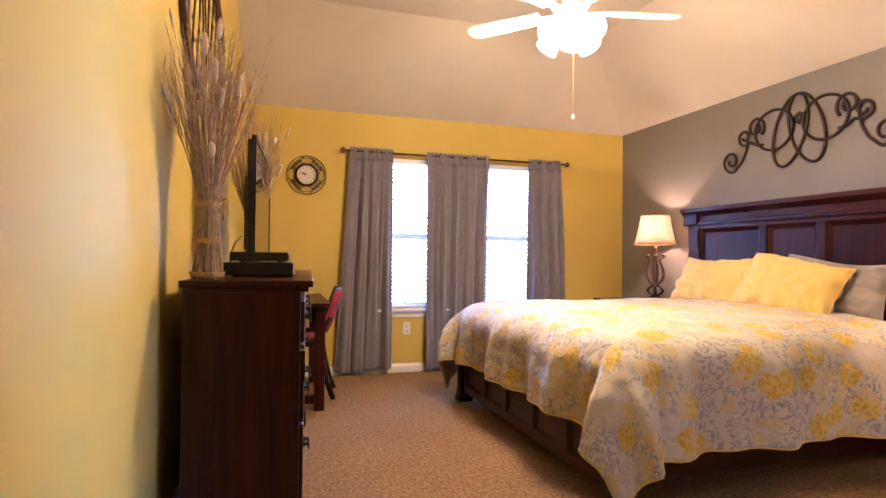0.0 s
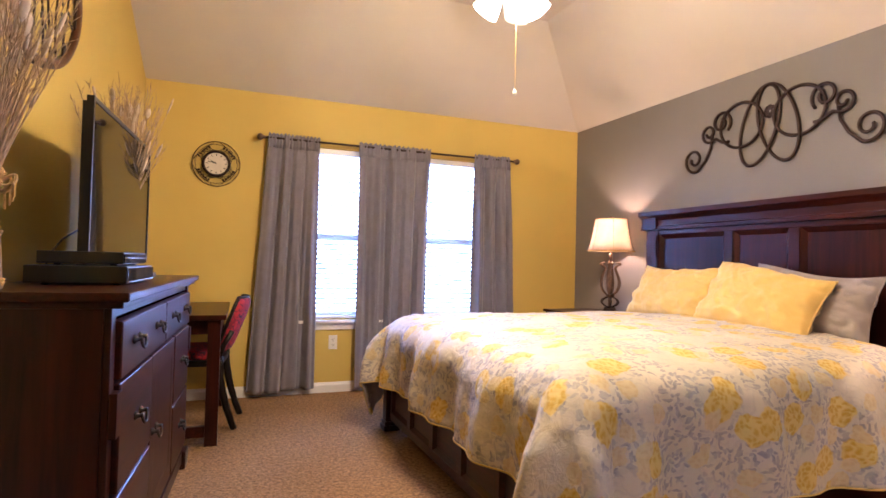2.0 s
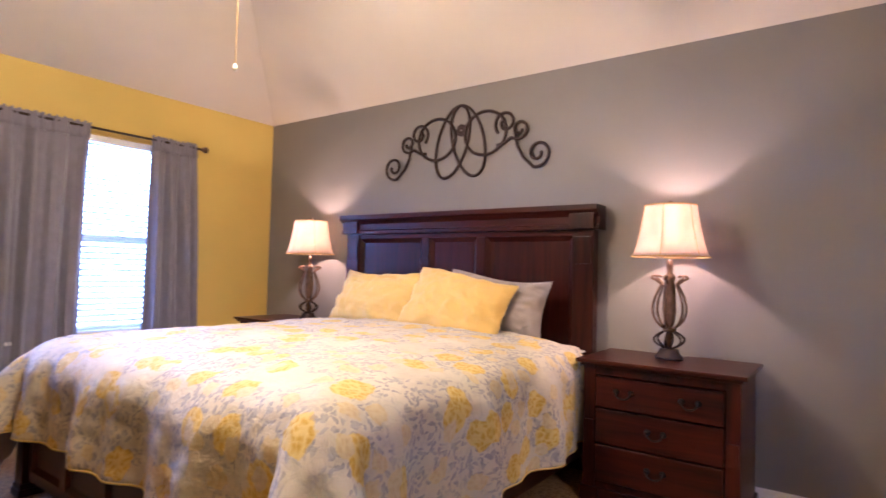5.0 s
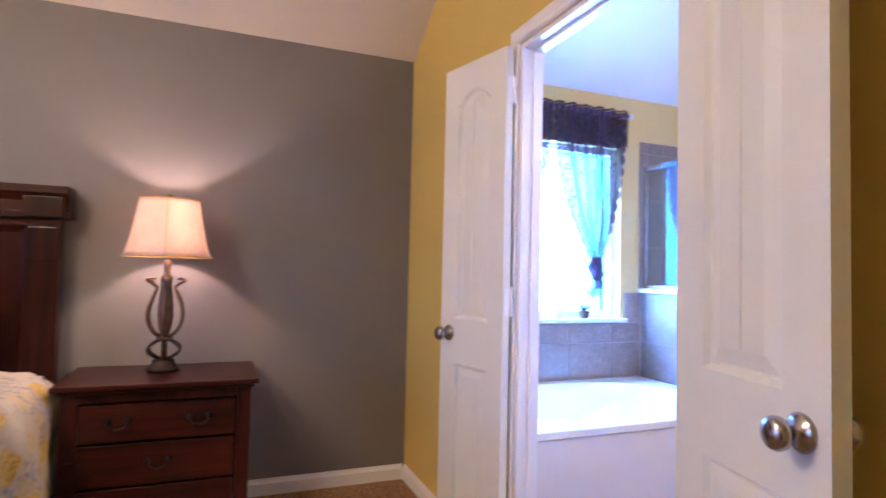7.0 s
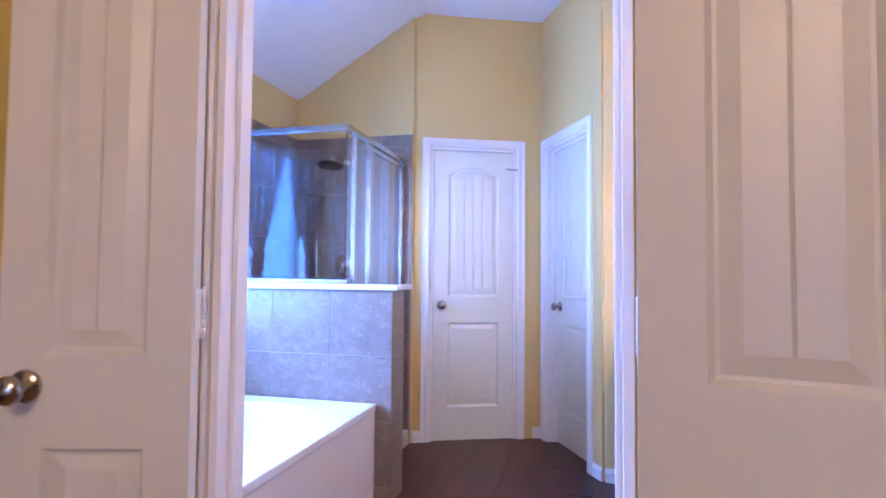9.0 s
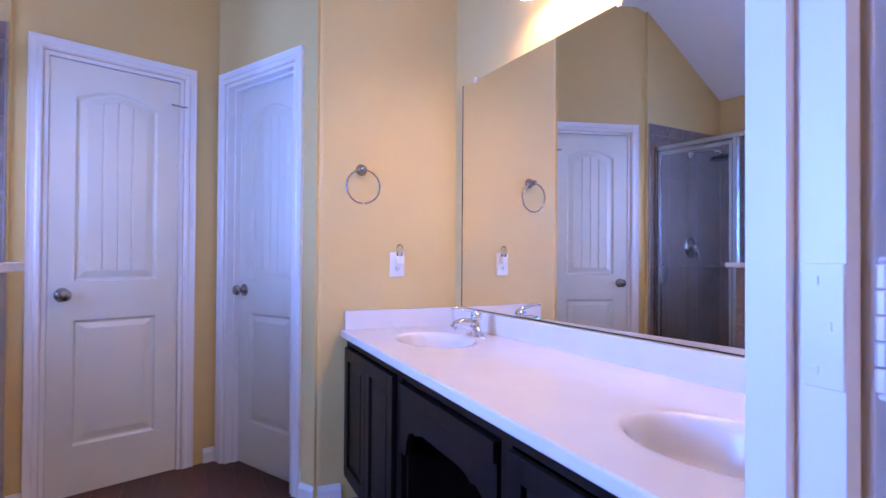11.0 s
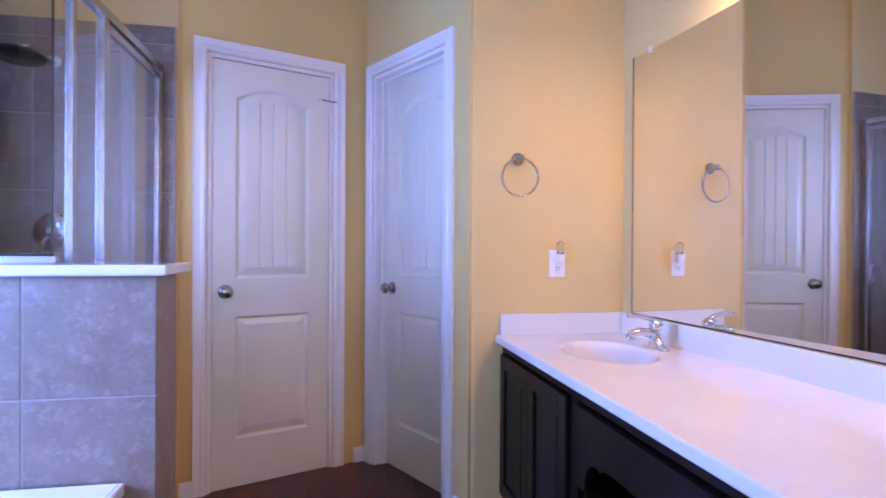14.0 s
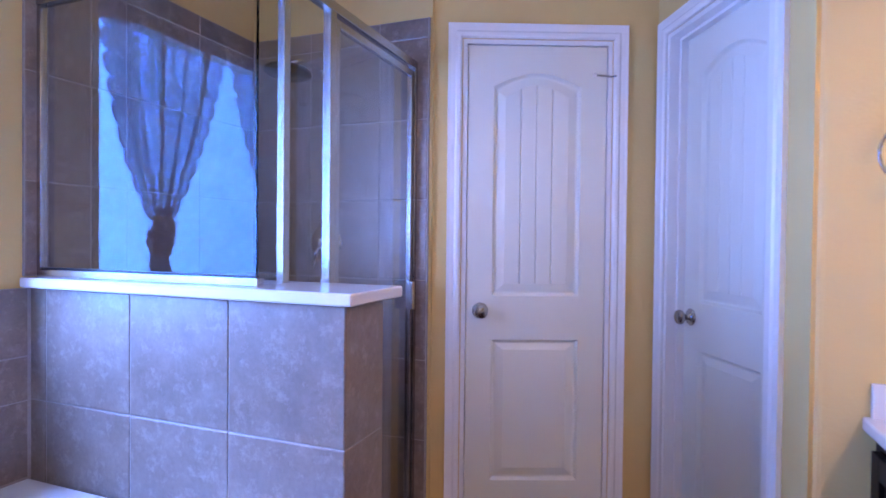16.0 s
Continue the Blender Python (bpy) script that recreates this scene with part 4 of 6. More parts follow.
def king_bed():
    """Local: x along the bed from the foot, y across, on the floor."""
    bed = thing("bed", pose(1.36, 3.16, 0), "king size dark cherry panel bed with tall headboard", "bed")
    W = 1.00
    # headboard
    for nm, mat, r in (("post", CHERRY_Z, (2.10, -W, 0, 2.17, -W + 0.13, 1.38)), ("post", CHERRY_Z, (2.10, W - 0.13, 0, 2.17, W, 1.38)), ("lower_rail", CHERRY_Y, (2.105, -W + 0.13, 0.30, 2.165, W - 0.13, 0.62)),
                       ("upper_rail", CHERRY_Y, (2.105, -W + 0.13, 1.345, 2.165, W - 0.13, 1.38)), ("stile", CHERRY_Z, (2.105, -0.265, 0.62, 2.165, -0.195, 1.345)), ("stile", CHERRY_Z, (2.105, 0.195, 0.62, 2.165, 0.265, 1.345))):
        part(nm, box(bmesh.new(), *r, 0.004), mat, bed)
    for a, b in ((-W + 0.13, -0.265), (-0.195, 0.195), (0.265, W - 0.13)):
        bm = bmesh.new()
        raised_panel(bm, lambda u, w, q: Vector((2.112 + q, u, w)), a, 0.62, b, 1.345, 0.022, 0.03)
        part("panel", bm, CHERRY_Z, bed)
    bm = bmesh.new()
    prof = [(2.19, 1.38), (2.075, 1.38), (2.075, 1.405), (2.09, 1.41), (2.09, 1.455), (2.068, 1.475), (2.045, 1.49), (2.045, 1.522), (2.19, 1.522)]
    extrude_poly(bm, prof, -W - 0.035, W + 0.035, lambda u, v, q: Vector((u, q, v)))
    part("crown_rail", bm, CHERRY_Y, bed)
    for s in (-1, 1):
        part("post_cap", box(box(bmesh.new(), 2.062, s * W - s * 0.14 - 0.0, 1.385, 2.09, s * (W + 0.012), 1.475, 0.003), 2.092, s * (W - 0.118), 1.18, 2.1, s * (W - 0.012), 1.34, 0.003), CHERRY_Z, bed)
    # low footboard with five panels, corner legs with pads
    part("footboard", boxes((0.02, -W + 0.07, 0.08, 0.065, W - 0.07, 0.13), (0.02, -W + 0.07, 0.35, 0.065, W - 0.07, 0.40), (0.01, -W + 0.07, 0.40, 0.075, W - 0.07, 0.425), bevel=0.004), CHERRY_Y, bed)
    for k in range(6):
        y = -W + 0.07 + (2 * W - 0.14) * k / 5
        part("stile", boxes((0.02, y - 0.025 if k else y, 0.13, 0.065, y + 0.025 if k < 5 else y, 0.35)), CHERRY_Z, bed)
    for k in range(5):
        a, b = -W + 0.07 + (2 * W - 0.14) * k / 5 + 0.025, -W + 0.07 + (2 * W - 0.14) * (k + 1) / 5 - 0.025
        bm = bmesh.new()
        raised_panel(bm, lambda u, w, q: Vector((0.022 + q, u, w)), a, 0.13, b, 0.35, 0.018, 0.018)
        part("panel", bm, CHERRY_Y, bed)
    for s in (-1, 1):
        part("leg", box(box(box(bmesh.new(), 0.0, s * W - 0.04, 0.06, 0.085, s * W + 0.04, 0.44, 0.005), -0.012, s * W - 0.052, 0, 0.097, s * W + 0.052, 0.035, 0.006), -0.006, s * W - 0.046, 0.035, 0.09, s * W + 0.046, 0.06, 0.004), CHERRY_Z, bed)
        part("side_rail", box(bmesh.new(), 0.085, s * W - 0.02, 0.14, 2.1, s * W + 0.015, 0.36, 0.005), CHERRY_X, bed)
    part("box_spring", box(bmesh.new(), 0.09, -0.97, 0.20, 2.08, 0.97, 0.44, 0.03, 3), fabric("pale_ticking", (0.55, 0.48, 0.42)), bed, "pale box spring cover")
    matt = thing("mattress", pose(1.36, 3.16, 0.441), "thick white mattress on the bed", "mattress")
    part("body", box(bmesh.new(), 0.10, -0.96, 0, 2.08, 0.96, 0.27, 0.07, 4), fabric("white_sheet", (0.62, 0.52, 0.46)), matt, "", True)
    part("piping", boxes((0.095, -0.966, 0.235, 2.084, 0.966, 0.243)), WHITEP, matt)
    return bed


king_bed()


def comforter():
    root = thing("comforter", pose(1.36, 3.16, 0), "yellow and grey floral comforter draped over the bed", "comforter")
    x0, yh, top = 0.14, 0.93, 0.74

    def f(u, v):
        X = -0.37 + 2.20 * u
        Y = -1.50 + 3.00 * v
        du = max(0.0, x0 - X)
        dv = abs(Y) - yh
        sv = -1.0 if Y < 0 else 1.0
        dv = max(0.0, dv)
        d = math.hypot(du, dv)
        bx, by = max(X, x0), max(-yh, min(yh, Y))
        R = 0.16
        lump = 0.012 * noise.noise((X * 3.1, Y * 3.1, 0.3)) + 0.007 * noise.noise((X * 8.5, Y * 8.5, 2.1)) + 0.004 * noise.noise((X * 21, Y * 21, 5.0))
        if d < 1e-6:
            edge = min(X - x0, yh - abs(Y))
            return Vector((bx, by, top + 0.055 * (1 - math.exp(-edge * 4)) + lump * 1.15))
        ang = min(d / R, math.pi / 2 * 0.97)
        out = R * math.sin(ang)
        down = R * (1 - math.cos(ang)) + max(0.0, d - R * math.pi / 2 * 0.97)
        nx, ny = -du / d, sv * dv / d
        share = (dv / d) ** 2
        wave = share * (0.030 * math.sin(X * 10 + 1.3 * noise.noise((X * 2, 0, 1))) + 0.018 * math.sin(X * 23 + 2))
        wave = (wave + (1 - share) * (0.030 * math.sin(Y * 10 + 1.3 * noise.noise((Y * 2, 0, 1))) + 0.018 * math.sin(Y * 23 + 2))) * min(1.0, down / 0.35)
        corner = min(1.0, min(du, dv) / 0.15)
        out += wave * (1 - 0.5 * corner) + 0.12 * corner * min(1, down / 0.22) + lump * 1.2 + 0.05 * down
        flare = 0.02 * math.sin(5 * math.atan2(dv, du)) * corner
        return Vector((bx + nx * (out + flare), by + ny * (out + flare), top - down + 0.4 * lump))
    ob = part("cover", grid_mesh(150, 190, f), FLORAL, root, "", True)
    thicken(ob, 0.018)

    def inner(u, v):
        u, v = 0.006 + 0.992 * u, 0.004 + 0.992 * v
        n = (f(u + 0.003, v) - f(u - 0.003, v)).cross(f(u, v + 0.003) - f(u, v - 0.003)).normalized()
        return f(u, v) - n * 0.024
    part("lining", grid_mesh(110, 140, inner), GPILLOW, root, "plain taupe reverse side", True)
    edge = [f(k / 60, 0) for k in range(60, 0, -1)] + [f(0, k / 90) for k in range(90)] + [f(k / 60, 1) for k in range(61)]
    part("hem", tube(bmesh.new(), edge, 0.004, 6), FLORAL, root, "", True)
    return root


comforter()


def pillow(name, m, w, h, t, mat, label, seed):
    """w across, h high, t thick; upright in its local x-z plane, pinched corners."""
    rnd = random.Random(seed)
    o = rnd.uniform(0, 50)
    root = thing(name, m, label, "pillow", "pillows on the bed")

    def side(sg):
        def f(u, v):
            a, b = 2 * u - 1, 2 * v - 1
            ea, eb = 1 - abs(a) ** 2.6, 1 - abs(b) ** 2.6
            th = t / 2 * max(0.0, ea * eb) ** 0.55
            k = 1 - 0.085 * (1 - abs(b) ** 2) * abs(a) ** 3
            q = 1 - 0.10 * (1 - abs(a) ** 2) * abs(b) ** 3
            wr = 0.016 * noise.noise((a * 4 + o, b * 4, sg)) + 0.009 * noise.noise((a * 11, b * 8 + o, sg)) - 0.010 * max(0.0, 1 - 14 * abs(noise.noise((a * 2.3 + o, b * 3.1, 4.0 + sg))))
            crease = 0.020 * abs(a) ** 3 * math.sin(b * 9 + o) * (1 - abs(b)) + 0.008 * abs(b) ** 3 * math.sin(a * 12 + o)
            ra, rb = math.sqrt(1 - 0.03 * b ** 4), math.sqrt(1 - 0.03 * a ** 4)
            return Vector((a * w / 2 * k * ra, sg * (th + (wr + crease) * min(1, th / 0.03)), h / 2 + b * h / 2 * q * rb + 0.018 * math.sin(2.2 * a + o) * (b > 0) * b))
        return f
    bm = grid_mesh(48, 36, side(-1))
    part("front", bm, mat, root, "", True)
    part("back", grid_mesh(48, 36, side(1)), mat, root, "", True)
    bm = tube(bmesh.new(), [side(1)(u, v) for u, v in [(k / 20, 0) for k in range(20)] + [(1, k / 16) for k in range(16)] + [(1 - k / 20, 1) for k in range(20)] + [(0, 1 - k / 16) for k in range(16)]], 0.004, 6, True)
    part("seam", bm, mat, root)
    return root


pillow("pillow", pose(3.03, 2.91, 0.745, 31, -6, 90), 0.73, 0.41, 0.20, YPILLOW, "yellow pillow propped against the headboard in front", 1)
pillow("pillow", pose(3.09, 3.57, 0.745, 28, -2, 90), 0.76, 0.40, 0.19, YPILLOW, "yellow pillow leaning beside the other yellow pillow", 2)
pillow("pillow", pose(3.23, 2.73, 0.745, 18, -3, 90), 0.72, 0.37, 0.17, GPILLOW, "taupe grey pillow behind the yellow pillow", 3)


def bail_pull(root, face, parent_label=""):
    """Two dark rosettes and a drop handle, centred at face(0, 0)."""
    bm = bmesh.new()
    for s in (-1, 1):
        lathe(bm, [(0.014, 0), (0.015, 0.003), (0.008, 0.008), (0.006, 0.018), (0.008, 0.022), (0.002, 0.024)], 12, face @ Matrix.Translation((s * 0.036, 0, 0)) @ Matrix.Rotation(math.pi / 2, 4, "X"))
    tube(bm, [face @ Vector((0.036 * math.cos(math.pi * k / 10), -0.020 - 0.004 * math.sin(math.pi * k / 10), -0.030 * math.sin(math.pi * k / 10))) for k in range(11)], 0.0045, 8)
    return part("pull", bm, PEWTER, root, "dark pewter drop pull", True)


def nightstand(m, label):
    """Local: x across, front at y = 0 facing -y, back at y = 0.47."""
    root = thing("nightstand", m, label, "nightstand", "nightstands")
    W, D, H = 0.355, 0.47, 0.665
    for nm, r in (("side_panel", (-W, 0.01, 0.07, -W + 0.06, D, H)), ("side_panel", (W - 0.06, 0.01, 0.07, W, D, H)), ("bottom", (-W + 0.06, 0.02, 0.07, W - 0.06, D, 0.10)),
                  ("back_panel", (-W + 0.06, D - 0.02, 0.10, W - 0.06, D, H)), ("top_rail", (-W + 0.06, 0.015, H - 0.04, W - 0.06, D - 0.02, H))):
        part(nm, box(bmesh.new(), *r, 0.003), CHERRY_Z, root)
    part("top", box(box(bmesh.new(), -W - 0.03, -0.03, H + 0.016, W + 0.03, D + 0.005, H + 0.036, 0.007, 3), -W - 0.012, -0.012, H, W + 0.012, D, H + 0.016, 0.005), CHERRY_X, root)
    for s in (-1, 1):
        part("foot", box(bmesh.new(), s * W - s * 0.085, -0.005, 0, s * (W + 0.012), D, 0.07, 0.008), CHERRY_X, root)
        part("corner_block", box(bmesh.new(), s * (W - 0.058), -0.004, 0.30, s * (W - 0.004), 0.011, 0.40, 0.002), CHERRY_Z, root)
    part("base_rail", box(bmesh.new(), -W + 0.086, 0.005, 0.02, W - 0.086, 0.03, 0.07, 0.003), CHERRY_X, root)
    for z0, z1 in ((0.107, 0.283), (0.291, 0.459), (0.467, 0.618)):
        dr = part("drawer", box(bmesh.new(), -W + 0.065, 0.0, z0, W - 0.065, 0.03, z1, 0.008, 3), CHERRY_X, root)
        hh = (0,) if z1 - z0 > 0.16 else (-0.15, 0.15)
        for x in hh:
            bail_pull(dr, Matrix.Translation((x, 0.0, (z0 + z1) / 2 + 0.012)))
    return root


nightstand(pose(3.075, 1.70, 0, 0, 0, -90), "dark cherry three-drawer nightstand beside the bed")
nightstand(pose(3.075, 4.615, 0, 0, 0, -90), "dark cherry three-drawer nightstand near the window wall")


def table_lamp(m, label):
    """A caged scroll base, bell shade with ribs and a finial."""
    root = thing("table_lamp", m, label, "lamp", "bedside lamps")
    part("base", lathe(bmesh.new(), [(0.068, 0), (0.070, 0.012), (0.060, 0.020), (0.050, 0.036), (0.046, 0.05), (0.020, 0.056)], 24), IRON, root, "", True)
    bm = bmesh.new()
    for k in range(6):
        a = k * math.pi / 3
        pts = []
        for i in range(17):
            t = i / 16
            r = 0.018 + 0.058 * math.sin(math.pi * min(1, t * 1.0)) ** 0.8
            pts.append((r * math.cos(a), r * math.sin(a), 0.055 + 0.085 * t))
        part("lower_scroll", tube(bmesh.new(), pts, 0.006, 6), IRON, root, "", True)
    bm.free()
    part("collar", lathe(bmesh.new(), [(0.022, 0.135), (0.034, 0.142), (0.034, 0.152), (0.022, 0.160)], 20), BRONZE, root, "", True)
    bm = bmesh.new()
    for k in range(6):
        a = k * math.pi / 3
        pts = []
        for i in range(25):
            t = i / 24
            r = 0.028 + 0.056 * math.sin(math.pi * (t ** 0.72)) if t < 0.9 else 0.028 + 0.056 * math.sin(math.pi * (t ** 0.72)) + (t - 0.9) * 0.45
            pts.append((r * math.cos(a), r * math.sin(a), 0.158 + 0.245 * t))
        for i in range(1, 12):
            t = i / 11
            b = math.pi * 1.35 * t
            pts.append(((pts[24][0] ** 2 + pts[24][1] ** 2) ** 0.5 * math.cos(a) + 0.016 * math.sin(b) * math.cos(a), (pts[24][0] ** 2 + pts[24][1] ** 2) ** 0.5 * math.sin(a) + 0.016 * math.sin(b) * math.sin(a), 0.403 + 0.016 * (1 - math.cos(b)) * 0.6))
        part("scroll_rod", tube(bmesh.new(), pts, 0.0065, 6), BRONZE, root, "", True)
    bm.free()
    part("stem", lathe(bmesh.new(), [(0.014, 0.05), (0.014, 0.15), (0.026, 0.19), (0.034, 0.25), (0.030, 0.33), (0.022, 0.40), (0.026, 0.41), (0.026, 0.425), (0.012, 0.44), (0.016, 0.47), (0.016, 0.50), (0.006, 0.505)], 16), BRONZE, root, "", True)
    # bell shade
    n, prof = 36, []
    for i in range(13):
        t = i / 12
        prof.append((0.188 - 0.062 * (t ** 0.66), 0.520 + 0.262 * t))
    bm = bmesh.new()
    rings = [[bm.verts.new((r * math.cos(2 * math.pi * k / n), r * math.sin(2 * math.pi * k / n), z)) for k in range(n)] for r, z in prof]
    for a, b in zip(rings, rings[1:]):
        for k in range(n):
            bm.faces.new((a[k], a[(k + 1) % n], b[(k + 1) % n], b[k]))
    sh = part("shade", bm, SHADE, root, "ivory bell-shaped fabric shade, lit", True)
    thicken(sh, 0.0015)
    for r, z in (prof[0], prof[-1]):
        bm = tube(bmesh.new(), [((r + 0.001) * math.cos(2 * math.pi * k / 40), (r + 0.001) * math.sin(2 * math.pi * k / 40), z) for k in range(40)], 0.0035, 6, True)
        part("trim_band", bm, RAFFIA, sh, "", True)
    bm = bmesh.new()
    for k in range(6):
        a = k * math.pi / 3
        tube(bm, [((r + 0.001) * math.cos(a), (r + 0.001) * math.sin(a), z) for r, z in prof], 0.0018, 5)
    part("rib", bm, RAFFIA, sh)
    bm = bmesh.new()
    for k in range(3):
        a = k * 2 * math.pi / 3
        tube(bm, [(0, 0, 0.765), (0.125 * math.cos(a), 0.125 * math.sin(a), 0.778)], 0.0016, 5)
    part("spider", bm, BRONZE, root)
    part("finial", lathe(bmesh.new(), [(0.006, 0.765), (0.010, 0.785), (0.016, 0.793), (0.013, 0.803), (0.003, 0.812)], 14), BRONZE, root, "", True)
    return root


table_lamp(pose(3.36, 1.715, 0.702), "lit bedside lamp with bronze scroll base on the nightstand")
table_lamp(pose(3.36, 4.47, 0.702), "lit bedside lamp with bronze scroll base near the window wall")
for y in (1.715, 4.47):
    bulb_lamp("lamp_bulb", (3.36, y, 1.385), 11, (1.0, 0.69, 0.46), 0.018)


def dresser():
    """Local: front along +x at y = 0 (facing -y), body towards +y."""
    root = thing("dresser", pose(0.098, 2.30, 0, 0, 0, 90 - 3.7) @ Matrix.Identity(4), "long dark cherry dresser with drawers and pewter pulls", "dresser")
    L, D, H = 1.58, 0.425, 0.945
    for nm, r in (("side_panel", (0.0, 0.012, 0.09, 0.05, D, H)), ("side_panel", (L - 0.05, 0.012, 0.09, L, D, H)), ("back_panel", (0.05, D - 0.02, 0.09, L - 0.05, D, H)),
                  ("bottom", (0.05, 0.02, 0.09, L - 0.05, D - 0.02, 0.12)), ("top_rail", (0.05, 0.02, H - 0.03, L - 0.05, D - 0.02, H))):
        part(nm, box(bmesh.new(), *r, 0.003), CHERRY_Z, root)
    part("side_stile", boxes((-0.006, 0.03, 0.09, -0.0005, 0.09, H), (-0.006, D - 0.10, 0.09, -0.0005, D, H), (-0.006, 0.09, H - 0.07, -0.0005, D - 0.10, H)), CHERRY_Z, root)
    part("top", box(box(bmesh.new(), -0.035, -0.035, H + 0.018, L + 0.035, D + 0.01, H + 0.043, 0.008, 3), -0.016, -0.018, H, L + 0.016, D, H + 0.018, 0.005), CHERRY_X, root)
    for x in (-0.012, L - 0.10):
        part("foot", box(bmesh.new(), x, -0.014, 0, x + 0.112, D, 0.09, 0.012), CHERRY_X, root)
    part("base_rail", box(bmesh.new(), 0.1, 0.004, 0.03, L - 0.1, 0.03, 0.09, 0.004), CHERRY_X, root)
    for x in (0.0, L - 0.052):
        part("corner_block", box(bmesh.new(), x, -0.008, 0.60, x + 0.052, 0.012, 0.72, 0.003), CHERRY_Z, root)
    def drawer(x0, x1, z0, z1, pulls):
        dr = part("drawer", box(bmesh.new(), x0, -0.004, z0, x1, 0.03, z1, 0.009, 3), CHERRY_X, root)
        for f in pulls:
            bail_pull(dr, Matrix.Translation((x0 + (x1 - x0) * f, -0.004, (z0 + z1) / 2 + 0.012)))
    ws = [(0.056, 0.524), (0.532, 1.048), (1.056, 1.524)]
    for k in range(2):
        a, b = (0.056, 0.786) if k == 0 else (0.794, 1.524)
        drawer(a, b, 0.745, 0.905, (0.25, 0.75))
    for z0, z1 in ((0.435, 0.735), (0.127, 0.425)):
        for i in (0, 2):
            drawer(*ws[i], z0, z1, (0.5,))
    door = part("door", box(bmesh.new(), 0.532, -0.002, 0.127, 1.048, 0.03, 0.735, 0.008, 3), CHERRY_Z, root)
    bm = bmesh.new()
    raised_panel(bm, lambda u, w, q: Vector((u, -0.0035 + q * 0.2, w)), 0.60, 0.20, 0.98, 0.66, 0.012, 0.02)
    part("panel", bm, CHERRY_Z, door)
    bail_pull(door, Matrix.Translation((0.60, -0.002, 0.46)))
    return root


dresser()
DRM = pose(0.098, 2.30, 0.988, 0, 0, 90 - 3.7)


def television():
    """On the dresser: local x along the screen, screen faces -y."""
    root = thing("television", DRM @ pose(0.62, 0.245, 0, 0, 0, 0), "black flat screen television standing on the dresser", "television")
    part("bezel", boxes((0, -0.012, 0.075, 1.06, 0.012, 0.09), (0, -0.012, 0.655, 1.06, 0.012, 0.67), (0, -0.012, 0.09, 0.014, 0.012, 0.655), (1.046, -0.012, 0.09, 1.06, 0.012, 0.655)), BLACK, root)
    part("screen", boxes((0.014, -0.008, 0.09, 1.046, 0.004, 0.655)), SCREEN, root, "dark glossy screen")
    part("back_housing", box(box(bmesh.new(), 0.014, 0.004, 0.09, 1.046, 0.030, 0.655, 0.008), 0.20, 0.030, 0.12, 0.86, 0.062, 0.50, 0.012), BLACK, root)
    part("stand", box(box(bmesh.new(), 0.46, 0.0, 0.02, 0.60, 0.03, 0.10, 0.004), 0.30, -0.11, 0.0, 0.76, 0.12, 0.02, 0.008), BLACK, root)


television()


def set_top_box(x, y, z, w, d, h, label, stripe):
    root = thing("set_top_box", DRM @ pose(x, y, z), label, "media player", "boxes under the television")
    part("case", box(bmesh.new(), 0, 0.004, 0.006, w, d, h, 0.005), BLACK, root)
    part("front_panel", box(bmesh.new(), 0.004, 0.0, 0.010, w - 0.004, 0.006, h - 0.006, 0.002), SCREEN, root)
    part("trim_strip", boxes((0.004, -0.0015, h * stripe, w - 0.004, 0.001, h * stripe + 0.004)), ALU, root)
    for fx in (0.03, w - 0.05):
        for fy in (0.03, d - 0.06):
            part("foot", boxes((fx, fy, 0, fx + 0.02, fy + 0.02, 0.006)), BLACK, root)


set_top_box(0.36, 0.05, 0.0, 0.43, 0.29, 0.062, "black video recorder lying on the dresser", 0.18)
set_top_box(0.40, 0.07, 0.062, 0.36, 0.25, 0.046, "slim black media box stacked on the recorder", 0.55)
cable = thing("cable", DRM @ pose(0.62, 0.30, 0.05), "black cable hanging behind the television", "cable")
part("cord", tube(bmesh.new(), [(0.16, 0.012, 0.14), (0.05, 0.03, 0.10), (-0.04, 0.04, 0.045), (-0.10, 0.03, 0.01), (-0.16, 0.05, -0.03), (-0.22, 0.0, -0.044)], 0.0035, 7), BLACK, cable, "", True)


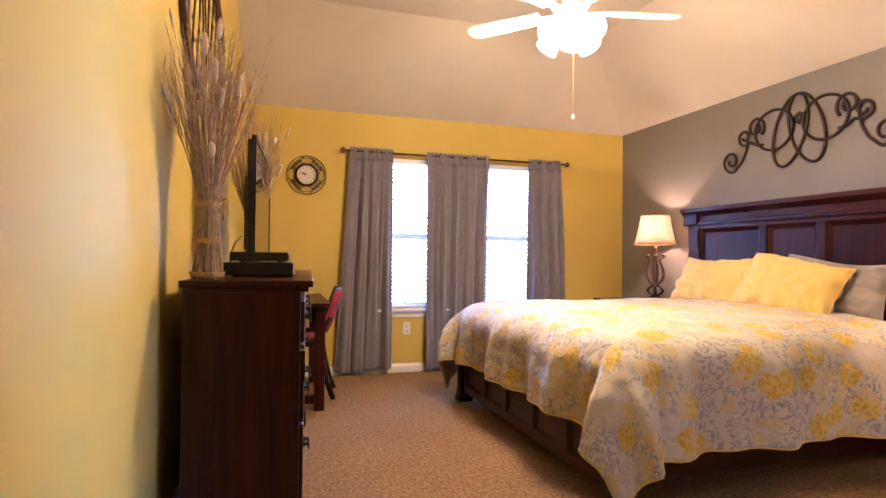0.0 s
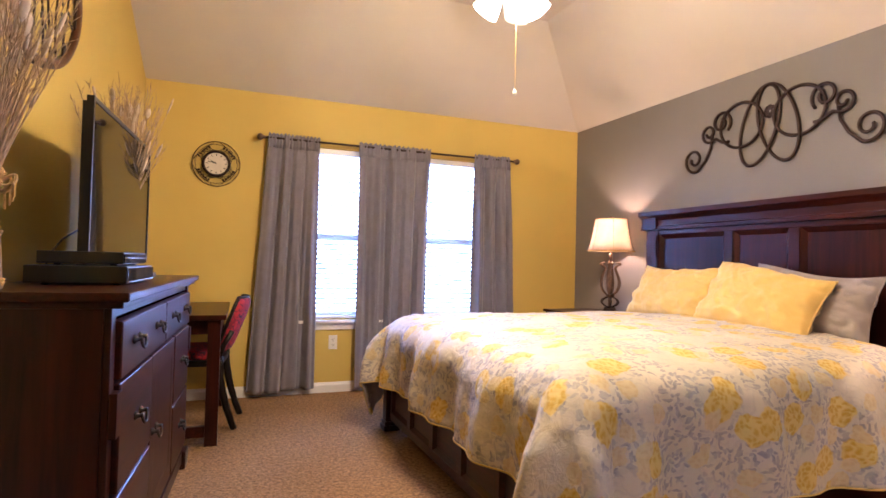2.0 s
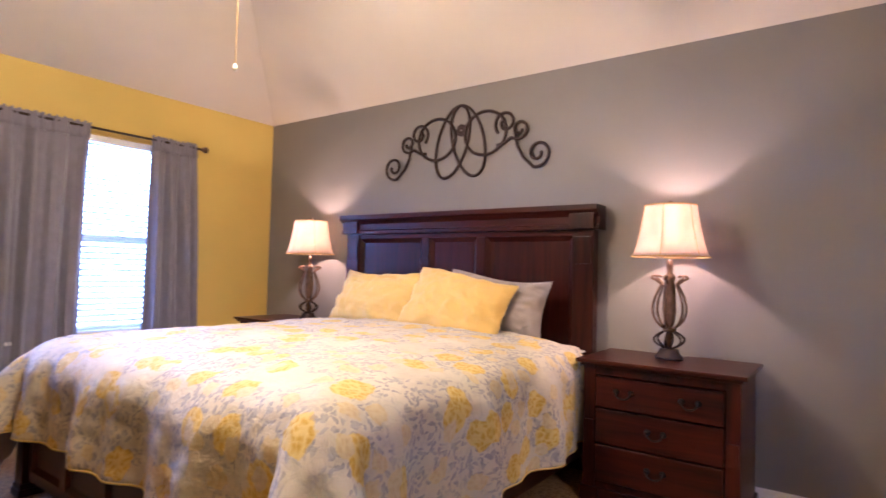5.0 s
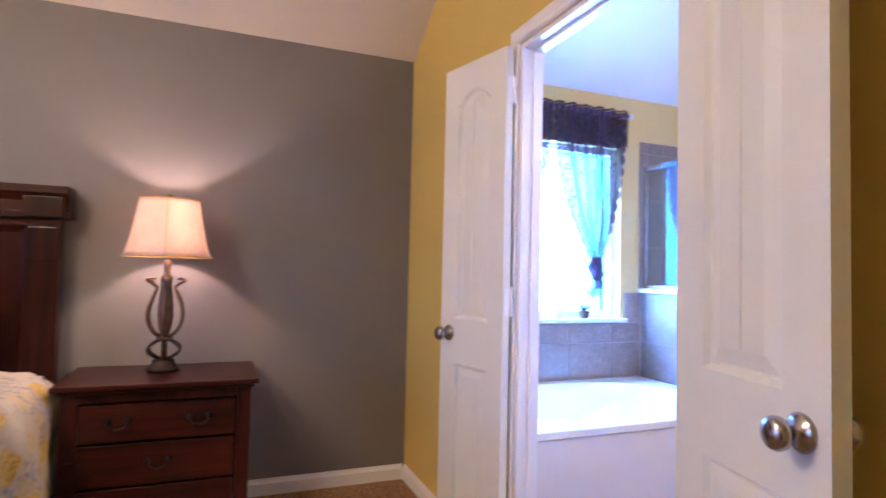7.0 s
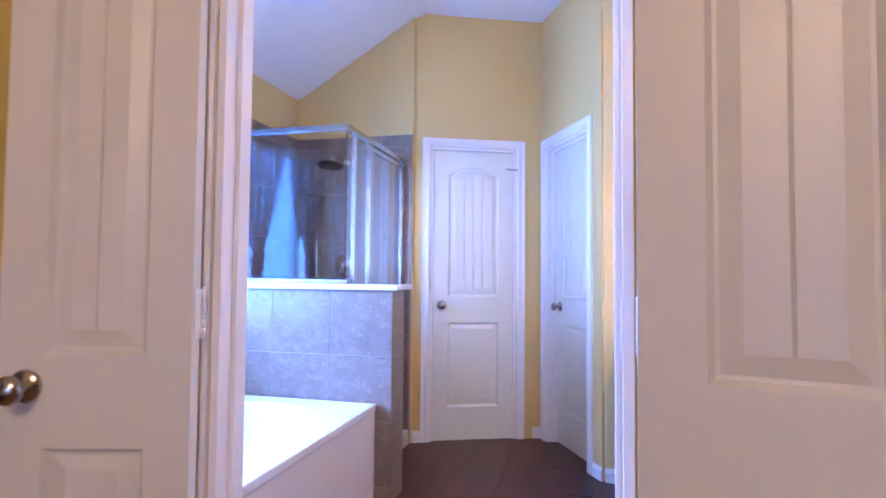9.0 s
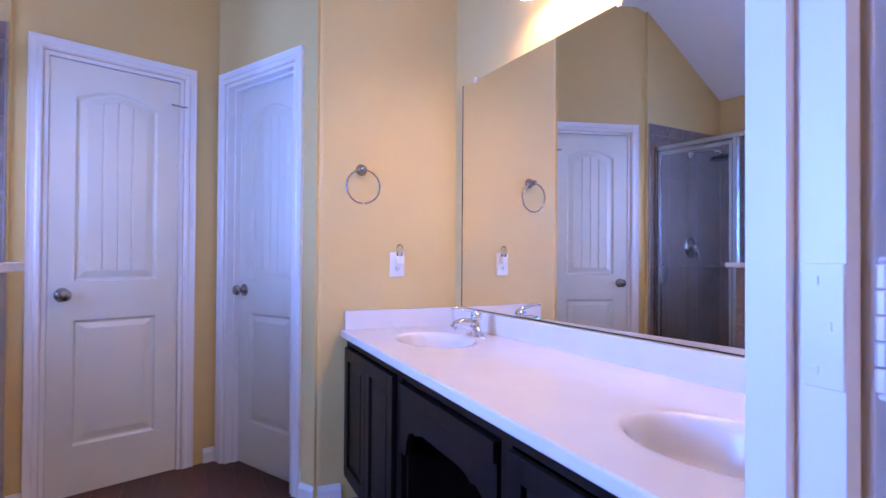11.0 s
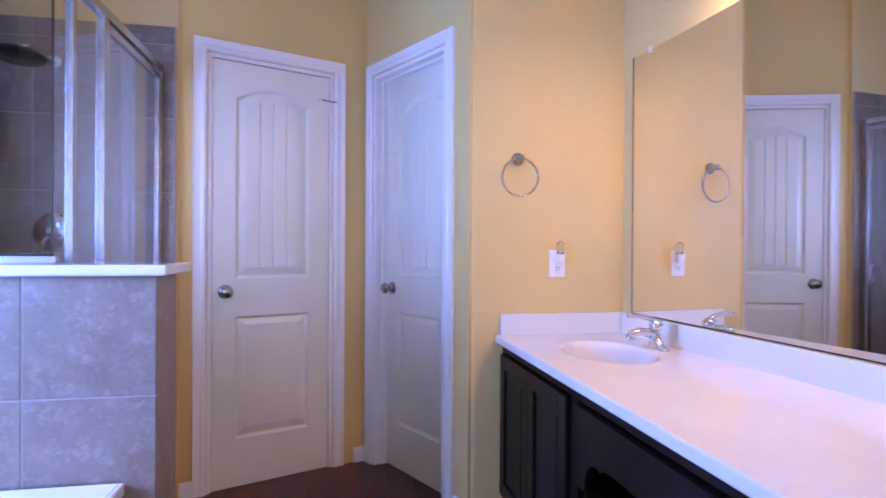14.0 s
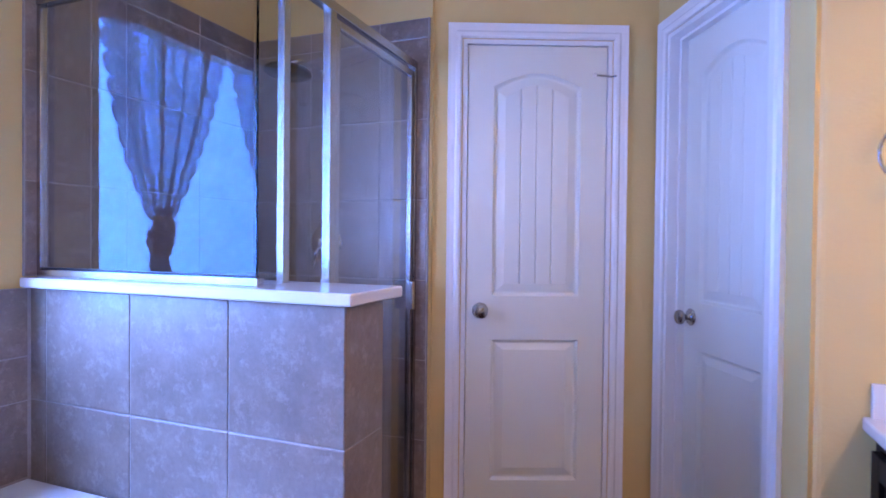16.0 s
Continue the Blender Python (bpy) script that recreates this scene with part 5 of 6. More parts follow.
def grass_bundle(name, m, h, waist, spread, n, seed, label, tie_z):
    """Dried stems tied like a sheaf, fanning out above, with papery pods."""
    rnd = random.Random(seed)
    root = thing(name, m, label, "dried flowers", "dried grass bundles")
    stems, fine = bmesh.new(), bmesh.new()
    for k in range(n):
        a, q = rnd.uniform(0, 2 * math.pi), math.sqrt(rnd.random())
        foot, top = 0.055 * q, spread * q * rnd.uniform(0.75, 1.15)
        hh = h * rnd.uniform(0.68, 1.0)
        pts = []
        for i in range(9):
            t = i / 8
            z = hh * t
            r = foot + (waist * q - foot) * min(1, z / tie_z) if z < tie_z else waist * q + (top - waist * q) * ((z - tie_z) / (hh - tie_z)) ** 1.15
            w = 0.006 * math.sin(7 * t + k)
            pts.append((r * math.cos(a + w * 3) + w, r * math.sin(a + w * 3) + w, z))
        tube(stems, pts, lambda t: 0.0030 - 0.0021 * t, 4)
        end = Vector(pts[-1])
        out = (end - Vector(pts[-3])).normalized()
        kind = rnd.random()
        if kind < 0.62:
            for j in range(7):
                b = end - out * rnd.uniform(0.0, 0.22)
                tip = b + out * rnd.uniform(0.03, 0.07) + Vector((rnd.uniform(-1, 1), rnd.uniform(-1, 1), rnd.uniform(-0.3, 0.6))) * 0.025
                tube(fine, [b, (b + tip) / 2 + Vector((0, 0, 0.006)), tip], lambda t: 0.0016 * (1 - 0.7 * t), 3)
        if kind > 0.75:
            L, wd = rnd.uniform(0.045, 0.10), rnd.uniform(0.010, 0.016)
            c = end - out * rnd.uniform(0.02, 0.25)
            mm = Matrix.Translation(c) @ out.to_track_quat("Z", "Y").to_matrix().to_4x4() @ Matrix.Diagonal((1, 0.45, 1, 1))
            part("pod", lathe(bmesh.new(), [(0.002, 0), (wd * 0.8, L * 0.2), (wd, L * 0.5), (wd * 0.85, L * 0.8), (0.002, L)], 8, mm), POD, root, "pale papery seed pod", True)
    tagged(part("sheaf", stems, STRAW, root), kind="stuff")
    tagged(part("seed_fluff", fine, STRAW, root), kind="stuff")
    for z, r, nm in ((0.012, 0.058, "raffia_band"), (0.145 * h, 0.046, "raffia_band"), (tie_z, waist + 0.012, "raffia_tie")):
        bm = bmesh.new()
        for j in range(3):
            tube(bm, [((r + 0.002 * j) * math.cos(2 * math.pi * k / 24), (r + 0.002 * j) * math.sin(2 * math.pi * k / 24), z + 0.006 * j + 0.003 * math.sin(3 * k)) for k in range(24)], 0.0035, 5, True)
        if nm == "raffia_tie":
            for j in range(6):
                a = -1.2 + 0.25 * j
                tube(bm, [(r * math.cos(a), r * math.sin(a), z), ((r + 0.03) * math.cos(a), (r + 0.03) * math.sin(a), z + 0.01), ((r + 0.035) * math.cos(a), (r + 0.03) * math.sin(a), z - 0.03 - 0.01 * j)], 0.003, 5)
            for sg in (-1, 1):
                for q in (0.035, 0.048):
                    tube(bm, [(r * 0.85 + 0.016 + 0.006 * math.sin(a), -r * 0.5 + sg * q * math.sin(a / 2) * 1.1 * abs(math.cos(a / 4)), z + 0.01 + q * 0.55 * math.sin(a)) for a in [k * 2 * math.pi / 16 for k in range(16)]], 0.0045, 6)
            for j in range(16):
                a = j * 2.4
                lathe(bm, [(0.001, 0), (0.011, 0.008), (0.004, 0.02)], 6, Matrix.Translation((r * 0.8 + 0.012 * math.cos(a), -r * 0.5 + 0.012 * math.sin(a), z + 0.02 + 0.006 * (j % 3))))
        part(nm, bm, RAFFIA, root, "pale raffia binding")
    return root


grass_bundle("dried_grass_bundle", DRM @ pose(0.13, 0.365, 0), 0.98, 0.030, 0.205, 165, 4, "tall sheaf of dried grasses tied with raffia on the dresser", 0.28)
grass_bundle("dried_grass_bundle", DRM @ pose(1.44, 0.32, 0), 0.93, 0.028, 0.22, 140, 9, "tied sheaf of dried grasses at the far end of the dresser", 0.26)


def oval_wall_art():
    y = 3.13
    root = thing("oval_wall_panel", pose(left_x(y) + 0.004, y, 2.20, 0, 0, 90 - 3.7), "oval wooden framed iron vine wall panel", "wall art")
    rx, rz = 0.54, 0.375
    bm = bmesh.new()
    rings = []
    for k in range(56):
        a = 2 * math.pi * k / 56
        ring = [bm.verts.new(((rx + o) * math.cos(a), q, (rz + o) * math.sin(a))) for o, q in ((-0.028, 0), (-0.028, -0.022), (-0.010, -0.032), (0.010, -0.022), (0.010, 0))]
        rings.append(ring)
    for k in range(56):
        a, b = rings[k], rings[(k + 1) % 56]
        for i in range(5):
            bm.faces.new((a[i], a[(i + 1) % 5], b[(i + 1) % 5], b[i]))
    part("frame", bm, wood("brown_frame_wood", (0.05, 0.018, 0.008), (0.14, 0.055, 0.022), 2), root, "", True)
    bm = bmesh.new()
    for k in range(-5, 6):
        pts = [(0.095 * k + 0.03 * math.sin(6 * t + k), -0.012, -0.34 + 0.68 * t) for t in [i / 24 for i in range(25)]]
        pts = [p for p in pts if (p[0] / (rx - 0.02)) ** 2 + (p[2] / (rz - 0.02)) ** 2 < 1]
        tube(bm, pts, 0.0045, 6)
    part("vine", bm, IRON, root, "", True)
    bm = bmesh.new()
    rnd = random.Random(12)
    for k in range(60):
        a, q = rnd.uniform(0, 6.28), math.sqrt(rnd.random()) * 0.88
        x, z = q * rx * math.cos(a), q * rz * math.sin(a)
        mm = Matrix.Translation((x, -0.018, z)) @ Matrix.Rotation(rnd.uniform(0, 6.28), 4, "Y") @ Matrix.Diagonal((1, 0.2, 1, 1))
        lathe(bm, [(0.001, 0), (0.013, 0.014), (0.010, 0.030), (0.001, 0.042)], 8, mm)
    part("leaves", bm, IRON, root)


oval_wall_art()


def desk_and_chair():
    root = thing("desk", pose(0.385, 4.12, 0, 0, 0, 90 - 1.5), "small dark wood desk beyond the dresser", "desk")
    part("tabletop", box(bmesh.new(), -0.02, 0.0, 0.725, 1.03, 0.52, 0.755, 0.005), CHERRY_X, root)
    part("apron", boxes((0.03, 0.03, 0.64, 0.98, 0.05, 0.725), (0.03, 0.47, 0.64, 0.98, 0.49, 0.725), (0.03, 0.05, 0.64, 0.05, 0.47, 0.725), (0.96, 0.05, 0.64, 0.98, 0.47, 0.725)), CHERRY_X, root)
    for x in (0.0, 0.93):
        for y in (0.03, 0.43):
            part("leg", box(bmesh.new(), x, y, 0, x + 0.07, y + 0.07, 0.725, 0.004), CHERRY_Z, root)
    part("foot_rail", box(bmesh.new(), 0.015, 0.10, 0.05, 0.055, 0.43, 0.11, 0.004), CHERRY_X, root)
    ch = thing("dining_chair", pose(0.37, 4.64, 0, 0, 0, -97), "dark wood chair with red patterned upholstery at the desk", "chair")
    # local: the back at y = 0, the seat towards -y, rotated so the seat slides under the desk
    for s in (-1, 1):
        pts = [(s * (0.175 + 0.01 * (1 - t)), 0.105 * (1 - t) ** 1.8, 0.46 * t) for t in [i / 10 for i in range(11)]]
        part("leg", tube(bmesh.new(), pts, lambda t: 0.021 + 0.006 * t, 8), BLACKWOOD, ch, "", True)
        part("leg", tube(bmesh.new(), [(s * 0.185, -0.37, 0), (s * 0.19, -0.375, 0.2), (s * 0.185, -0.37, 0.42)], lambda t: 0.016 + 0.007 * t, 8), BLACKWOOD, ch, "", True)
        part("back_post", tube(bmesh.new(), [(s * 0.175, 0.0, 0.46), (s * 0.172, 0.03, 0.54), (s * 0.165, 0.075, 0.62)], 0.019, 8), BLACKWOOD, ch, "", True)
    part("seat_frame", box(bmesh.new(), -0.215, -0.40, 0.40, 0.215, 0.02, 0.44, 0.008), BLACKWOOD, ch)
    part("seat", box(bmesh.new(), -0.21, -0.40, 0.441, 0.21, 0.0, 0.50, 0.024, 4), REDCLOTH, ch, "red patterned seat cushion", True)

    def back(sg):
        def f(u, v):
            a, b = 2 * u - 1, v
            w = 0.20 * (1 - 0.55 * max(0, b - 0.62) ** 2 / 0.1444) ** 0.5 if b > 0.62 else 0.20 - 0.02 * (0.62 - b)
            e = max(0, 1 - abs(a) ** 4) * max(0, 1 - abs(2 * b - 1) ** 6)
            return Vector((a * w, 0.005 + 0.13 * b - 0.045 * (1 - a * a) * -1 + sg * 0.038 * e ** 0.5 - 0.03, 0.47 + 0.36 * b))
        return f
    part("backrest", grid_mesh(20, 16, back(-1)), REDCLOTH, ch, "red patterned rounded backrest", True)
    part("backrest_rear", grid_mesh(20, 16, back(1)), REDCLOTH, ch, "", True)
    part("back_rim", tube(bmesh.new(), [back(0)(u, v) for u, v in [(0, k / 14) for k in range(15)] + [(k / 14, 1) for k in range(1, 15)] + [(1, 1 - k / 14) for k in range(1, 15)]], 0.012, 7), BLACKWOOD, ch, "", True)


desk_and_chair()


def ceiling_fan():
    cx, cy = 1.54, 2.85
    root = thing("ceiling_fan", pose(cx, cy, 0), "white five-blade ceiling fan with lit frosted glass shades", "ceiling fan")
    W = plain("white_enamel", (0.78, 0.75, 0.68), 0.3, 0, 0.5, 0.03)
    part("canopy", lathe(bmesh.new(), [(0.075, ZF - 0.002), (0.072, ZF - 0.03), (0.045, ZF - 0.06), (0.016, ZF - 0.066)], 28), W, root, "", True)
    part("downrod", lathe(bmesh.new(), [(0.012, ZF - 0.06), (0.012, 2.60)], 14), W, root)
    part("motor_housing", lathe(bmesh.new(), [(0.02, 2.61), (0.06, 2.60), (0.10, 2.575), (0.115, 2.53), (0.11, 2.48), (0.085, 2.445), (0.06, 2.43), (0.055, 2.40)], 32), W, root, "", True)
    part("light_hub", lathe(bmesh.new(), [(0.055, 2.40), (0.075, 2.385), (0.075, 2.345), (0.05, 2.325), (0.02, 2.315), (0.003, 2.31)], 28), W, root, "", True)
    for k in range(5):
        a = radians(132 + 72 * k)
        m = Matrix.Rotation(a, 4, "Z")
        bl = part("blade", bmesh.new(), W, root)
        bm = bmesh.new()
        out = [(0.17, -0.052), (0.40, -0.063), (0.58, -0.066), (0.615, -0.052), (0.63, -0.02), (0.63, 0.02), (0.615, 0.052), (0.58, 0.066), (0.40, 0.063), (0.17, 0.052)]
        extrude_poly(bm, out, -0.003, 0.003, lambda u, v, q: m @ Vector((u, v * math.cos(0.2), 2.445 + q + v * math.sin(0.2))))
        bmesh.ops.recalc_face_normals(bm, faces=bm.faces[:])
        bm.to_mesh(bl.data)
        bm.free()
        bm = bmesh.new()
        extrude_poly(bm, [(0.08, -0.016), (0.20, -0.030), (0.24, 0.0), (0.20, 0.030), (0.08, 0.016)], -0.009, -0.005, lambda u, v, q: m @ Vector((u, v, 2.445 + q)))
        part("blade_iron", bm, W, bl)
    for k in range(4):
        a = radians(20 + 90 * k)
        ax = Vector((math.cos(a), math.sin(a), 0))
        c = Vector((0, 0, 2.355)) + ax * 0.085
        tilt = Matrix.Translation(c) @ (ax * 0.80 + Vector((0, 0, -0.6))).to_track_quat("Z", "Y").to_matrix().to_4x4()
        part("arm", tube(bmesh.new(), [ax * 0.05 + Vector((0, 0, 2.365)), c], 0.013, 10), W, root)
        bm = bmesh.new()
        prof = [(0.022, 0.0), (0.034, 0.02), (0.045, 0.05), (0.058, 0.085), (0.066, 0.115)]
        n = 22
        rings = [[bm.verts.new(tilt @ Vector((r * math.cos(2 * math.pi * j / n), r * math.sin(2 * math.pi * j / n), z))) for j in range(n)] for r, z in prof]
        for p, q in zip(rings, rings[1:]):
            for j in range(n):
                bm.faces.new((p[j], p[(j + 1) % n], q[(j + 1) % n], q[j]))
        sh = part("shade", bm, FANGLASS, root, "bell-shaped frosted glass shade, lit", True)
        thicken(sh, 0.003)
        b = bulb_lamp("fan_bulb", (cx + c.x + ax.x * 0.10, cy + c.y + ax.y * 0.10, c.z - 0.085), 17.5, WARM, 0.03)
    bm = tube(bmesh.new(), [(-0.004, -0.044, 2.33), (-0.004, -0.044, 1.865)], 0.0022, 6)
    part("pull_chain", bm, plain("brass_chain", (0.62, 0.45, 0.2), 0.35, 0.9), root)
    part("chain_knob", lathe(bmesh.new(), [(0.002, 1.866), (0.006, 1.860), (0.009, 1.850), (0.010, 1.842), (0.003, 1.836)], 12, Matrix.Translation((-0.004, -0.044, 0))), WHITEP, root, "", True)


ceiling_fan()

# ---- bathroom things ----


def vanity():
    y0, y1, xf = YR, YB, 1.316
    root = thing("vanity_cabinet", pose(0, 0, 0), "long espresso double vanity cabinet with raised panel doors", "cabinet")
    part("carcass", boxes((XM + 0.012, y0 + 0.003, 0.10, xf - 0.02, y0 + 0.02, 0.745), (XM + 0.012, y1 - 0.02, 0.10, xf - 0.02, y1 - 0.003, 0.745), (XM + 0.012, y0 + 0.02, 0.10, xf - 0.02, y1 - 0.02, 0.118),
                          (XM + 0.012, y0 + 0.02, 0.118, XM + 0.02, y1 - 0.02, 0.745)), ESPRESSO, root)
    part("toe_kick", boxes((XM + 0.03, y0 + 0.003, 0.002, xf - 0.08, y1 - 0.003, 0.10)), ESPRESSO, root)
    part("face_frame", boxes((xf - 0.02, y0 + 0.003, 0.10, xf, y1 - 0.003, 0.125), (xf - 0.02, y0 + 0.003, 0.715, xf, y1 - 0.003, 0.745), (xf - 0.02, y0 + 0.003, 0.125, xf, y0 + 0.035, 0.715), (xf - 0.02, y1 - 0.035, 0.125, xf, y1 - 0.003, 0.715),
                             (xf - 0.02, -1.105, 0.125, xf, -1.055, 0.715), (xf - 0.02, -0.375, 0.125, xf, -0.325, 0.715)), ESPRESSO, root)

    def cab_door(a, b, z0, z1):
        d = part("door", boxes((xf, a, z0, xf + 0.018, a + 0.055, z1), (xf, b - 0.055, z0, xf + 0.018, b, z1), (xf, a + 0.055, z0, xf + 0.018, b - 0.055, z0 + 0.055), (xf, a + 0.055, z1 - 0.055, xf + 0.018, b - 0.055, z1), bevel=0.003), ESPRESSO, root)
        bm = bmesh.new()
        raised_panel(bm, lambda u, w, q: Vector((xf + 0.005 + q, u, w)), a + 0.057, z0 + 0.057, b - 0.057, z1 - 0.057, 0.009, 0.03)
        part("panel", bm, ESPRESSO, d)
    w = (-1.105 - (y0 + 0.035)) / 2
    for k in range(2):
        cab_door(y0 + 0.03 + k * (w + 0.003), y0 + 0.03 + k * (w + 0.003) + w, 0.13, 0.71)
    half = [(-0.33, 0.470), (-0.285, 0.470), (-0.275, 0.520), (-0.255, 0.552), (-0.22, 0.566), (-0.195, 0.560), (-0.175, 0.570), (-0.13, 0.578)]
    arch = half + [(-u, v) for u, v in half[::-1]] + [(0.33, 0.705), (-0.33, 0.705)]
    part("apron", extrude_poly(bmesh.new(), arch, xf - 0.012, xf + 0.006, lambda u, v, q: Vector((q, -0.715 + u, v))), ESPRESSO, root, "scalloped apron above the knee space")
    part("apron_rail", box(bmesh.new(), xf + 0.0065, -1.045, 0.655, xf + 0.016, -0.385, 0.705, 0.003), ESPRESSO, root)
    for ka in (-1.055, -0.390):
        part("knee_panel", boxes((xf - 0.02, ka, 0.125, XM + 0.02, ka + 0.015, 0.715)), ESPRESSO, root)
    w = (y1 - 0.03 + 0.32) / 2
    for k in range(2):
        cab_door(-0.318 + k * (w + 0.003), -0.318 + k * (w + 0.003) + w - 0.01, 0.13, 0.71)
    # countertop with two moulded bowls
    top = thing("countertop", pose(0, 0, 0), "glossy white cultured marble vanity top with two oval bowls", "countertop")
    zt, sinks = 0.785, (-1.40, -0.01)

    def f(u, v):
        y = y0 + 0.003 + (y1 - y0 - 0.006) * v
        xb = XM + 0.006 + MS * (y - y0)
        x = xb + (1.343 - xb) * u
        z = zt
        for sy in sinks:
            q = ((x - 1.05) / 0.155) ** 2 + ((y - sy) / 0.215) ** 2
            if q < 1:
                z = zt - 0.0015 - 0.125 * (1 - q * q) ** 0.75 * min(1.0, (1 - q) * 3)
            elif q < 1.25:
                z = zt - 0.0015 * (1.25 - q) / 0.25
        return Vector((x, y, z))
    part("bowl_surface", grid_mesh(100, 320, f), MARBLE, top, "", True)
    part("front_edge", box(bmesh.new(), 1.326, y0 + 0.003, zt - 0.034, 1.347, y1 - 0.003, zt - 0.0006, 0.008, 3), MARBLE, top, "", True)
    part("underside", boxes((XM + 0.004, y0 + 0.003, zt - 0.038, 0.90, y1 - 0.003, zt - 0.030), (1.28, y0 + 0.003, zt - 0.038, 1.326, y1 - 0.003, zt - 0.030)), MARBLE, top)
    part("backsplash", box(bmesh.new(), 0.002, 0.024, zt - 0.002, 0.022, y1 - y0 - 0.006, zt + 0.088, 0.005), MARBLE, top, "", False, pose(XM + 0.001, y0, 0, 0, 0, MA))
    part("side_splash", box(bmesh.new(), XM + 0.002, y0 + 0.002, zt - 0.002, 1.330, y0 + 0.022, zt + 0.088, 0.005), MARBLE, top)
    for sy in sinks:
        part("drain", lathe(bmesh.new(), [(0.022, zt - 0.128), (0.023, zt - 0.121), (0.014, zt - 0.119), (0.002, zt - 0.120)], 20, Matrix.Translation((1.05, sy, 0))), CHROME, top, "chrome drain", True)


vanity()


def faucet(m, label):
    """Local: spout towards +x."""
    root = thing("faucet", m, label, "faucet", "vanity faucets")
    bm = bmesh.new()
    pts = []
    for k in range(28):
        a = 2 * math.pi * k / 28
        pts.append((0.030 * math.cos(a) * (1.0 if math.cos(a) > 0 else 0.9), 0.078 * math.sin(a)))
    extrude_poly(bm, pts, 0, 0.010, lambda u, v, q: Vector((u * (1 - 2.2 * max(0, q - 0.004)), v * (1 - 2.2 * max(0, q - 0.004)), q)))
    part("base_plate", bm, CHROME, root, "", True)

    def f(u, v):
        a = 2 * math.pi * v
        r = 0.052 * (1 - u) ** 2.6 + 0.018
        return Vector((0.019 * math.cos(a) * (1.2 - 0.25 * u), r * math.sin(a) * (0.9 + 0.1 * u), 0.010 + 0.062 * u))
    part("body", grid_mesh(14, 28, f), CHROME, root, "", True)
    part("spout", tube(bmesh.new(), [(0.0, 0, 0.045), (0.03, 0, 0.062), (0.065, 0, 0.066), (0.092, 0, 0.060), (0.106, 0, 0.048)], lambda t: 0.018 - 0.005 * t, 14), CHROME, root, "", True)
    part("aerator", lathe(bmesh.new(), [(0.012, 0.034), (0.0135, 0.036), (0.0135, 0.052), (0.010, 0.055)], 16, Matrix.Translation((0.104, 0, 0))), CHROME, root, "", True)
    part("cap", lathe(bmesh.new(), [(0.022, 0.070), (0.025, 0.078), (0.025, 0.092), (0.019, 0.104), (0.004, 0.110)], 22), CHROME, root, "", True)
    part("lever", tube(bmesh.new(), [(-0.008, 0, 0.098), (0.02, 0, 0.112), (0.06, 0, 0.122), (0.10, 0, 0.124), (0.112, 0, 0.121)], lambda t: 0.011 - 0.005 * abs(t - 0.1), 10), CHROME, root, "", True)


faucet(pose(0.862, -1.40, 0.785), "chrome single-lever faucet by the far bowl")
faucet(pose(0.848, -0.01, 0.785), "chrome single-lever faucet by the near bowl")

mir = thing("vanity_mirror", pose(XM + MS * 0.02 + 0.001, YR + 0.02, 0, 0, 0, MA) @ pose(0, -YR - 0.02, 0), "large frameless mirror above the vanity backsplash", "mirror")
part("glass", boxes((0.001, -1.735, 0.880, 0.006, 0.375, 1.955)), MIRROR, mir)
part("edge", boxes((0.0015, -1.739, 0.876, 0.0075, -1.7352, 1.959), (0.0015, -1.7352, 0.876, 0.0075, 0.375, 0.8798)), PEWTER, mir)
for y in (-1.62, -0.7, 0.2):
    part("clip", box(bmesh.new(), 0.001, y - 0.008, 1.945, 0.010, y + 0.008, 1.970, 0.002), WHITEP, mir)

vl = thing("vanity_light", pose(XM + MS * (-0.70 - YR), -0.70, 2.23, 0, 0, MA), "four-shade vanity light bar, lit, above the mirror", "wall lamp")
part("back_plate", box(bmesh.new(), 0.001, -0.40, -0.03, 0.025, 0.40, 0.05, 0.006), NICKEL, vl)
for k in range(4):
    y = -0.36 + 0.24 * k
    part("arm", tube(bmesh.new(), [(0.02, y, 0.01), (0.07, y, 0.03), (0.11, y, 0.02), (0.115, y, -0.01)], 0.008, 10), NICKEL, vl, "", True)
    bm = bmesh.new()
    n, prof = 24, [(0.020, 0.0), (0.030, -0.02), (0.042, -0.05), (0.052, -0.08), (0.066, -0.108), (0.070, -0.112)]
    rings = [[bm.verts.new((0.115 + r * math.cos(2 * math.pi * j / n), y + r * math.sin(2 * math.pi * j / n), z)) for j in range(n)] for r, z in prof]
    for p, q in zip(rings, rings[1:]):
        for j in range(n):
            bm.faces.new((p[j], p[(j + 1) % n], q[(j + 1) % n], q[j]))
    thicken(part("shade", bm, VANGLASS, vl, "frosted bell glass shade, lit", True), 0.003)
    bulb_lamp("vanity_bulb", (XM + 0.04 + MS * y, -0.70 + y, 2.23 - 0.085), 10.5, (1.0, 0.78, 0.47), 0.03)

ringm = thing("towel_ring", pose(1.256, YR, 1.525), "round satin nickel towel ring on the wall", "towel ring")
part("post", lathe(bmesh.new(), [(0.026, 0), (0.027, 0.006), (0.018, 0.012), (0.012, 0.03), (0.015, 0.05), (0.004, 0.056)], 22, Matrix.Rotation(-math.pi / 2, 4, "X")), NICKEL, ringm, "", True)
part("ring", tube(bmesh.new(), [(0.078 * math.sin(2 * math.pi * k / 44), 0.042, -0.080 + 0.078 * math.cos(2 * math.pi * k / 44)) for k in range(44)], 0.0045, 8, True), NICKEL, ringm, "", True)
wall_plate("wall_outlet", pose(1.076, YR, 1.085, 0, 0, 180), "white duplex outlet beside the vanity mirror")
